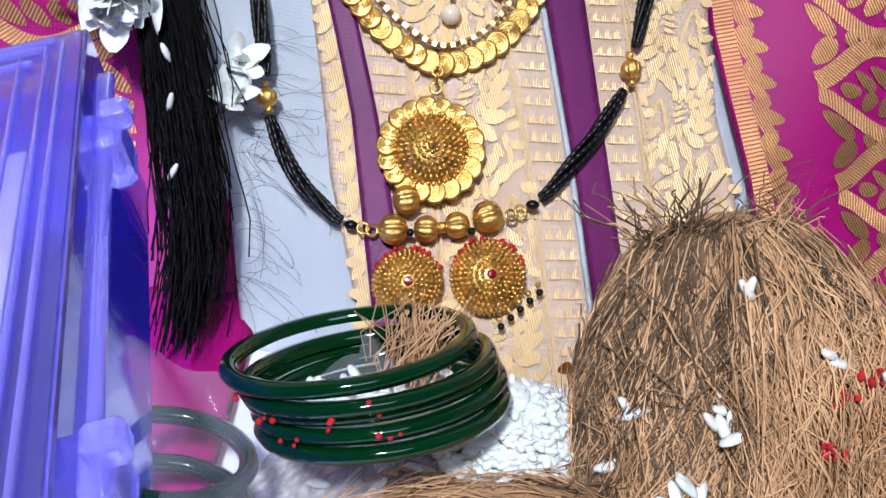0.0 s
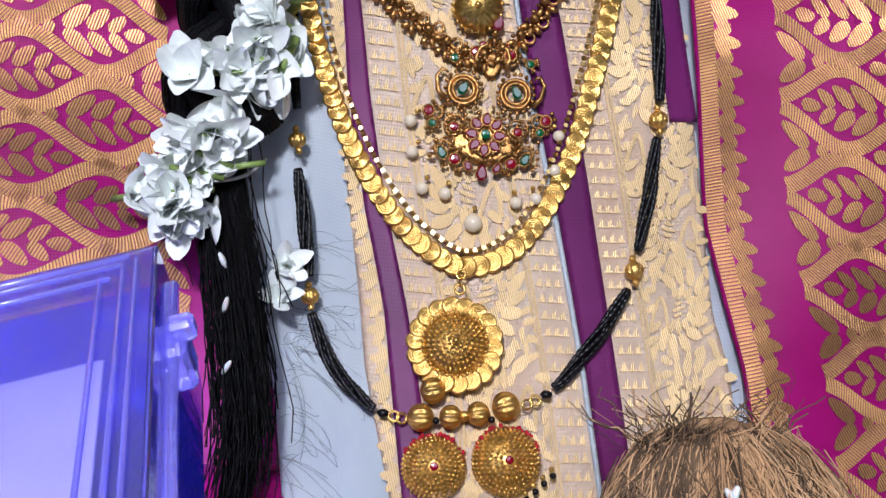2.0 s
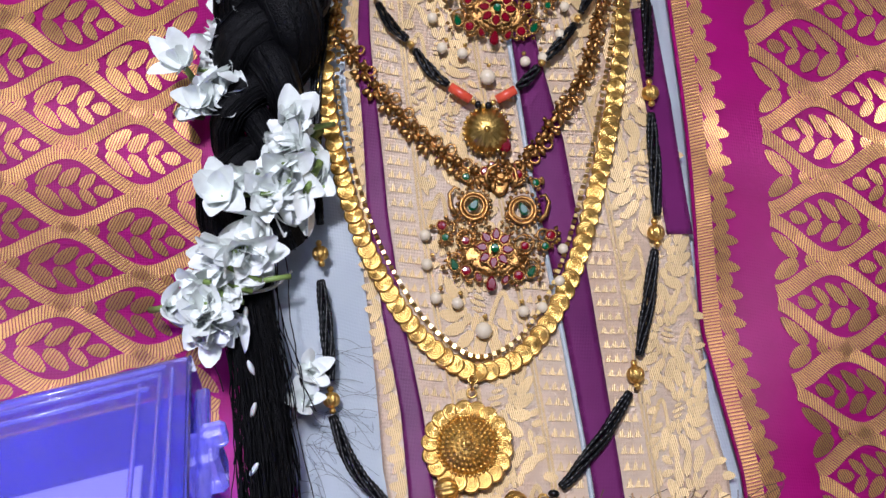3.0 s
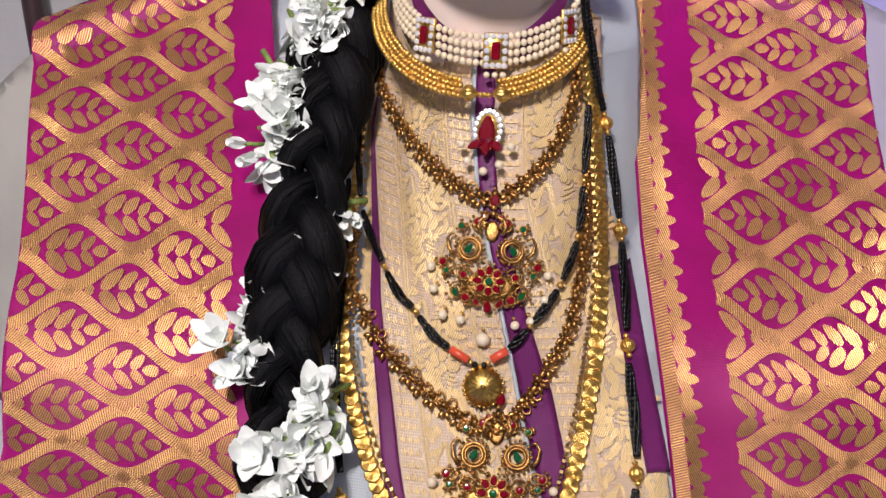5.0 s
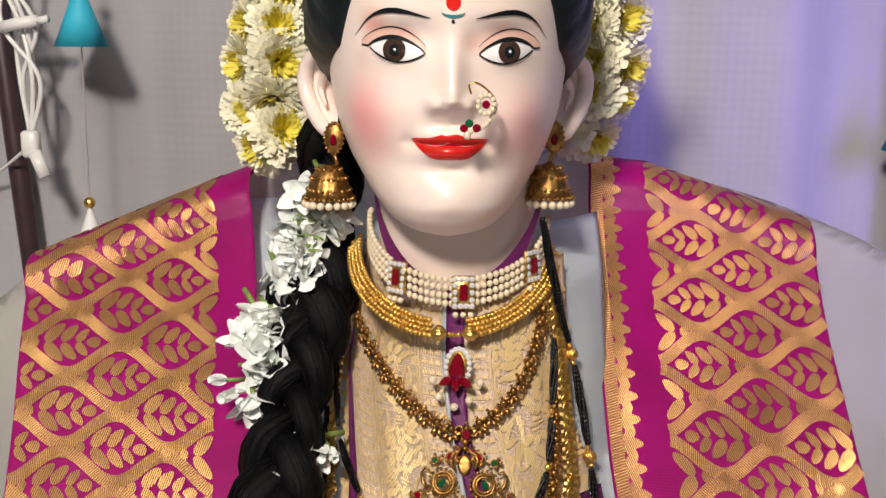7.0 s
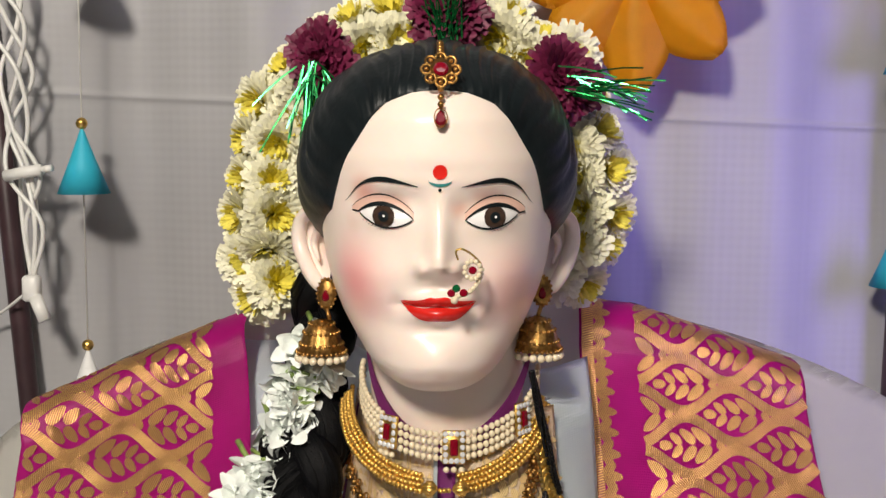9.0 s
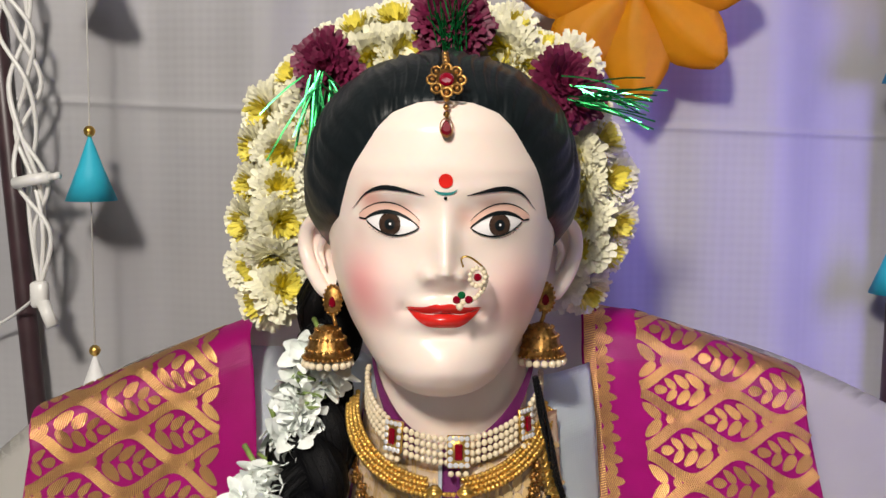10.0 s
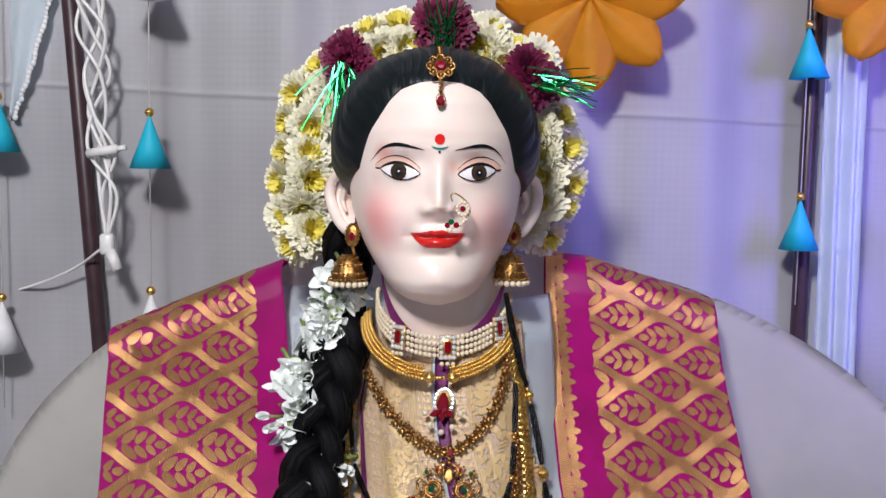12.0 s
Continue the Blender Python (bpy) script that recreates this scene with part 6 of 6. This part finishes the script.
def coir(name, label, CM, L, Rr, fibres, tuft, cleft=None):
    """A husk of coir; cleft: the angle of a deep split in its side, with dark, shaggy strands on the side past it."""
    ob = thing(name, label, "coconut", "coconuts")

    def pt(a, h, lift=0.0):
        z = h * L
        r = Rr * math.sqrt(max(0.012, 1 - (max(0, h + 0.1) / 1.1) ** 2.0 - (max(0, -h - 0.2) / 0.8) ** 2 * 0.85)) + lift
        r *= 1 + 0.05 * math.sin(3 * a + 0.6) + 0.045 * math.sin(6 * a + 2 * h) + 0.03 * math.sin(13 * a)
        if cleft is not None:
            d = math.atan2(math.sin(a - cleft), math.cos(a - cleft))
            r *= 1 - 0.34 * math.exp(-(d / 0.15) ** 2) * min(1, max(0, (h + 0.25) / 0.3))
        return CM @ Vector((r * math.cos(a), r * math.sin(a), z))
    bm = bmesh.new()
    sheet(bm, lambda a, h: pt(a, h), lin(0, 2 * math.pi, 110), lin(-1, 1, 44))
    part("husk", bm, COIR, ob)
    for nm, material, cnt in (("fibre_cover", FIBRE, fibres), ("dark_fibre_cover", COIR_D, fibres // 4)):
        dark = nm != "fibre_cover"
        bm = bmesh.new()
        for _ in range(cnt):
            a, h0 = R() * 6.283, random.uniform(0.35, 0.9) if dark else random.uniform(-0.95, 0.75)
            if dark and cleft is not None and R() < 0.55:
                a, h0 = cleft - random.uniform(-0.05, 0.85) * CLEFT_SIDE, random.uniform(-0.1, 0.85)
            ln = random.uniform(0.25, 0.8)
            dr = random.gauss(0, 0.12)
            wv, ph = random.uniform(0.0, 0.22), R() * 6
            up = random.uniform(0.0003, 0.0034)
            free = R() < tuft * (1.8 if dark else 1)
            pts = []
            for k in range(8):
                f = k / 7
                h = h0 + ln * f
                if h <= 0.97:
                    pts.append(pt(a + dr * f + wv * math.sin(5 * f + ph), h, up + (0.006 * f * f if free else 0.0012 * math.sin(6 * f + ph))))
                elif free and k < 7:
                    last = pts[-1] if pts else pt(a, 0.95)
                    pts.append(last + (CM.to_3x3() @ Vector((0.0035 * math.cos(a + wv * 9) - 0.001, 0.0035 * math.sin(a + wv * 9), L * ln / 7 * 0.42))) + Vector((random.gauss(-0.0012, 0.0018), random.gauss(0, 0.0016), random.gauss(-0.0004, 0.001))))
            if len(pts) > 2:
                tube(bm, pts, random.uniform(0.00010, 0.00022) if R() < 0.75 else random.uniform(0.00022, 0.00042), 3, cap=False)
        part(nm, bm, material, ob, "loose dark coir threads" if dark else "loose coir threads")["kind"] = "stuff"
    return ob, pt


CM1 = Matrix.Translation((0.104, 0.223, 0.155)) @ Vector((-0.16, 0.58, 0.80)).to_track_quat("Z", "Y").to_matrix().to_4x4()
facing = CM1.to_3x3().inverted() @ Vector((-0.05, -0.75, 0.66))
A0 = math.atan2(facing.y, facing.x)
right = CM1.to_3x3().inverted() @ Vector((1, 0, 0))
CLEFT_SIDE = SG = 1 if right.x * -math.sin(A0) + right.y * math.cos(A0) > 0 else -1
coco, cpt = coir("coconut", "brown husked coconut with shaggy coir tuft and a deep split", CM1, 0.071, 0.046, 6000, 0.08, A0 - SG * 0.35)
CM2 = Matrix.Translation((0.026, 0.184, 0.146)) @ Vector((0.8, 0.1, 0.2)).to_track_quat("Z", "Y").to_matrix().to_4x4()
coco2, cpt2 = coir("coconut", "second brown coconut lying under scattered rice", CM2, 0.045, 0.024, 700, 0.2)

rice = tagged(new("rice_heap"), "heap of loose white rice grains beside the bangles", "rice", kind="stuff")
bm = bmesh.new()


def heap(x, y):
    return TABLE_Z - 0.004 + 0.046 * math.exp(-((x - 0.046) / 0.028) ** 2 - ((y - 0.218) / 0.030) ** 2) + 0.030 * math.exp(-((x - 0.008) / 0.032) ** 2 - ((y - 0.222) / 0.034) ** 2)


# mound below the grains; its darker colour stands in for shade in the gaps
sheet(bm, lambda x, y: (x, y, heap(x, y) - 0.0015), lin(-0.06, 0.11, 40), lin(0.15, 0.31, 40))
part("mound", bm, RICE_SHADE, rice)
bm = bmesh.new()
for _ in range(1300):
    x, y = random.gauss(0.044, 0.019), random.gauss(0.214, 0.019)
    grain(bm, (x, y, heap(x, y) + random.uniform(0.0, 0.003)), (random.gauss(0, 1), random.gauss(0, 1), random.gauss(0, 0.35)))
for _ in range(70):
    a, q = R() * 6.28, R() ** 0.5 * 0.026
    b1 = BN.orthogonal().normalized()
    b2 = BN.cross(b1)
    p = BC - BN * 0.014 + b1 * q * math.cos(a) + b2 * q * math.sin(a)
    grain(bm, p, (random.gauss(0, 1), random.gauss(0, 1), random.gauss(0, 0.4)))
for _ in range(60):
    a, h = random.uniform(-3.14, 3.14), random.uniform(-0.9, 0.9)
    grain(bm, cpt2(a, h, 0.001), (random.gauss(0, 1), random.gauss(0, 1), random.gauss(0, 1)))
part("grains", bm, RICE, rice)
bm = bmesh.new()
tube(bm, [BC - BN * 0.006 + Vector((0.012, 0.012, -0.01)), BC + Vector((0.012, 0.016, 0.002))], 0.0002, 3)
for _ in range(90):
    q = BC - BN * 0.013 + Vector((0.010 + random.gauss(0, 0.005), 0.012 + random.gauss(0, 0.005), 0))
    tube(bm, [q, q + Vector((random.gauss(0.001, 0.002), 0.002, 0.008)), q + Vector((random.gauss(0.002, 0.005), 0.005, 0.016))], 0.00022, 3, cap=False)
part("coir_wisp", bm, FIBRE, rice, "wisp of coir threads in the rice")

# grains, powder and petals scattered over the offerings
bm = bmesh.new()
for a, h in ((3.9, 0.25), (4.0, 0.27), (4.05, 0.22), (3.95, 0.30), (4.1, 0.18), (3.75, 0.02), (3.8, 0.04), (3.85, 0.0), (3.7, -0.01), (3.5, 0.3), (4.7, 0.45), (4.75, 0.40), (4.2, 0.7), (5.0, 0.35), (3.8, -0.35), (5.2, 0.1), (3.4, 0.1)):
    p = cpt(A0 + SG * (a - 4.35), h, 0.003)
    for k in range(1 if R() < 0.5 else 2):
        grain(bm, p + Vector((random.gauss(0, 0.0015), random.gauss(0, 0.001), 0.001)), (random.gauss(0, 1), random.gauss(0, 0.5), random.gauss(0, 1)), 1.15)
solo("scattered_rice", bm, RICE, "white rice grains scattered on the coconut fibres", "rice", kind="stuff", smooth=True)
bm = bmesh.new()
for a, h in ((4.9, 0.30), (5.1, 0.36), (5.0, -0.15), (4.85, -0.18), (5.2, -0.30), (4.3, -0.35), (4.7, 0.15), (5.4, -0.45), (5.3, -0.4)):
    c = cpt(A0 + SG * (a - 4.5), h, 0.0022)
    for _ in range(14):
        ball(bm, c + Vector((random.gauss(0, 0.0018), random.gauss(0, 0.001), random.gauss(0, 0.0012))), random.uniform(0.0006, 0.0013), 5, 4)
for k, ang in ((1, 3.6), (2, 3.9), (2, 4.5), (3, 4.2), (1, 4.8), (3, 4.9)):
    b1 = Vector((1, 0, 0)) - BN * BN.x
    b1.normalize()
    c = BC - BN * 0.0036 * k + (b1 * math.cos(ang) + BN.cross(b1) * math.sin(ang)) * 0.0328
    for _ in range(3):
        ball(bm, c + Vector((random.gauss(0, 0.0013), random.gauss(0, 0.0004), random.gauss(0, 0.0008))), random.uniform(0.0005, 0.0010), 5, 4)
solo("red_powder", bm, KUMKUM, "specks of red vermilion powder on the offerings", "powder", kind="stuff")
bm = bmesh.new()
for p, d in (((0.060, 0.262, 0.150), (0.3, -0.6, 0.7)), ((0.066, 0.258, 0.147), (-0.3, -0.7, 0.5)), ((0.073, 0.250, 0.152), (0.1, -1, 0.6)), ((0.071, 0.246, 0.146), (0.5, -0.6, 0.5)), ((0.072, 0.236, 0.148), (0, -1, 0.3))):
    for k in range(3):
        petal(bm, basis(p, Vector(d) + Vector((random.gauss(0, 0.4), 0, random.gauss(0, 0.4))), s=1.0), 0.012, 0.006, 0.2)
solo("marigold_petals", bm, mat("marigold", (0.8, 0.3, 0.01), 0.6, 0, 0.25, 200), "loose orange marigold petals beside the coconut", "petals", kind="stuff")

# packet of dark bangles in clear film
pack = thing("bangle_packet", "clear plastic packet with dark green bangles inside", "packet")
for k in range(3):
    bm = bmesh.new()
    c = Vector((-0.050 + 0.002 * k, 0.206 - 0.012 * k, 0.158 - 0.006 * k))
    lathe(bm, [(0.021 + 0.0026 * math.cos(a), 0.0026 * math.sin(a)) for a in lin(0, 2 * math.pi, 9)], 60, basis(c, (0.1, 0.25, 0.9)))
    part("bangle", bm, BANGLE_D, pack)
bm = bmesh.new()


def film(u, v):
    x = -0.073 + 0.082 * u + 0.004 * math.sin(7 * v)
    y = 0.225 - 0.06 * v
    z = 0.172 + 0.006 * math.sin(9 * u + 4 * v) + 0.004 * math.sin(17 * u - 8 * v) - 0.012 * v + 0.008 * (u > 0.85) - 0.03 * max(0, 0.1 - u) * 3
    return (x, y, z)


sheet(bm, film, lin(0, 1, 60), lin(0, 1, 40))
part("film", bm, FILM, pack, "crinkled clear plastic film")
# ---- violet plastic box ----
box = thing("plastic_box", "translucent violet plastic jewellery box with ribbed lid and latches", "box")
E1 = Vector((0.256, -0.966, -0.042)).normalized()
E2 = Vector((-0.94, -0.24, -0.25))
E2 = (E2 - E1 * E2.dot(E1)).normalized()
NB = E1.cross(E2)
NB = NB if NB.z > 0 else -NB
XM = Matrix((-E2, -E1, NB)).transposed().to_4x4()
XM = Matrix.Translation((-0.098, 0.317, 0.225)) @ XM
W, D, H = 0.15, 0.24, 0.062


def shell(z0, z1, th, inset, open_up):
    """A thin-walled tray, open on one side."""
    bm = bmesh.new()
    a0, a1, b0, b1 = -W + inset, -inset, -D + inset, -inset
    for lo, hi in (((a0, b0, z0), (a0 + th, b1, z1)), ((a1 - th, b0, z0), (a1, b1, z1)), ((a0 + th, b0, z0), (a1 - th, b0 + th, z1)), ((a0 + th, b1 - th, z0), (a1 - th, b1, z1))):
        slab(bm, lo, hi, 0.0006, m=XM)
    zz = (z1 - th, z1) if not open_up else (z0, z0 + th)
    slab(bm, (a0 + th, b0 + th, zz[0]), (a1 - th, b1 - th, zz[1]), m=XM)
    return bm


lid = part("lid", shell(-0.016, 0.0, 0.0018, 0.0, False), BOX, box, "clear violet lid", smooth=False)
for k, off in enumerate((0.006, 0.0105, 0.018)):
    bm = bmesh.new()
    slab(bm, (-off - 0.0016, -D + 0.01, 0.0002), (-off, -0.006 - off * 0.5, 0.0024), 0.0006, m=XM)
    part("rib", bm, BOX_S, lid)
    bm = bmesh.new()
    slab(bm, (-W + 0.01, -off - 0.0016, 0.0002), (-0.006 - off * 0.5, -off, 0.0024), 0.0006, m=XM)
    part("rib", bm, BOX_S, lid)
base = part("base", shell(-H, -0.0165, 0.0018, 0.001, True), BOX_B, box, "deep violet base tray", smooth=False)
for y0 in (-0.035, -0.16):
    bm = bmesh.new()
    slab(bm, (-0.001, y0 - 0.018, -0.028), (0.007, y0, -0.010), 0.002, m=XM)
    slab(bm, (0.002, y0 - 0.013, -0.012), (0.011, y0 - 0.005, -0.004), 0.0015, m=XM)
    part("latch", bm, BOX_S, box, "violet plastic latch", smooth=False)
bm = bmesh.new()
tube(bm, [XM @ Vector((0.001, -0.004, -0.016)), XM @ Vector((0.001, -D + 0.004, -0.016))], 0.0022, 8)
part("hinge_rim", bm, BOX_S, box)
bm = bmesh.new()
slab(bm, (-0.075, -0.2, -0.014), (-0.020, -0.045, -0.0128), 0.0003, m=XM)
solo("paper_card", bm, WHITEPAPER, "white card lying inside the violet box", "card")
pn = thing("pearl_strand", "two strings of small pearls lying inside the box", "pearls")
for sgn in (0, 1):
    for k in range(26):
        p = XM @ Vector((-0.066 - 0.0085 * sgn + 0.002 * math.sin(k * 0.3), -0.060 - 0.0048 * k, -0.010))
        put_part("pearl", PEARL_M, pn, Matrix.Translation(p) @ Matrix.Scale(0.0021, 4))

for ob in box.children_recursive:
    ob.visible_shadow = False
for ob in pack.children:
    if ob.name.startswith("film"):
        ob.visible_shadow = False

# fine loose hairs on the white cloth, and a hair tie
bm = bmesh.new()
for _ in range(60):
    a = Vector((random.uniform(-0.056, -0.046), 0, random.uniform(0.135, 0.21)))
    pts = []
    cx, cz = random.uniform(0.004, 0.03), random.uniform(-0.02, 0.012)
    cu = random.uniform(-0.014, 0.014)
    for k in range(9):
        f = k / 8
        x, z = a.x + cx * f + cu * math.sin(f * 3), max(0.13, a.z + cz * f + 0.5 * cu * math.cos(f * 4) - 0.5 * cu)
        pts.append(Vector((x, min(body(x, z), eased(z, SZ, SY) + 0.008) + 0.001, z)))
    tube(bm, pts, 0.00007, 3, cap=False)
part("stray_hairs", bm, HAIR, braid)
bm = bmesh.new()
tie = line[64]
tube(bm, spline([tie + Vector((-0.013, -0.006, -0.001)), tie + Vector((-0.004, -0.014, -0.001)), tie + Vector((0.010, -0.010, 0.001)), tie + Vector((0.016, 0.004, 0.003))], 20), 0.0008, 6)
part("hair_tie", bm, THREAD, braid, "thin pale elastic tie")
bm = bmesh.new()
for i in (60, 62, 66, 70, 73, 77):
    grain(bm, line[i] + Vector((random.uniform(-0.006, 0.006), -0.0135, 0.002)), (random.gauss(0, 0.4), 0, 1))
solo("rice_on_hair", bm, RICE, "few rice grains caught in the black hair", "rice", kind="stuff")
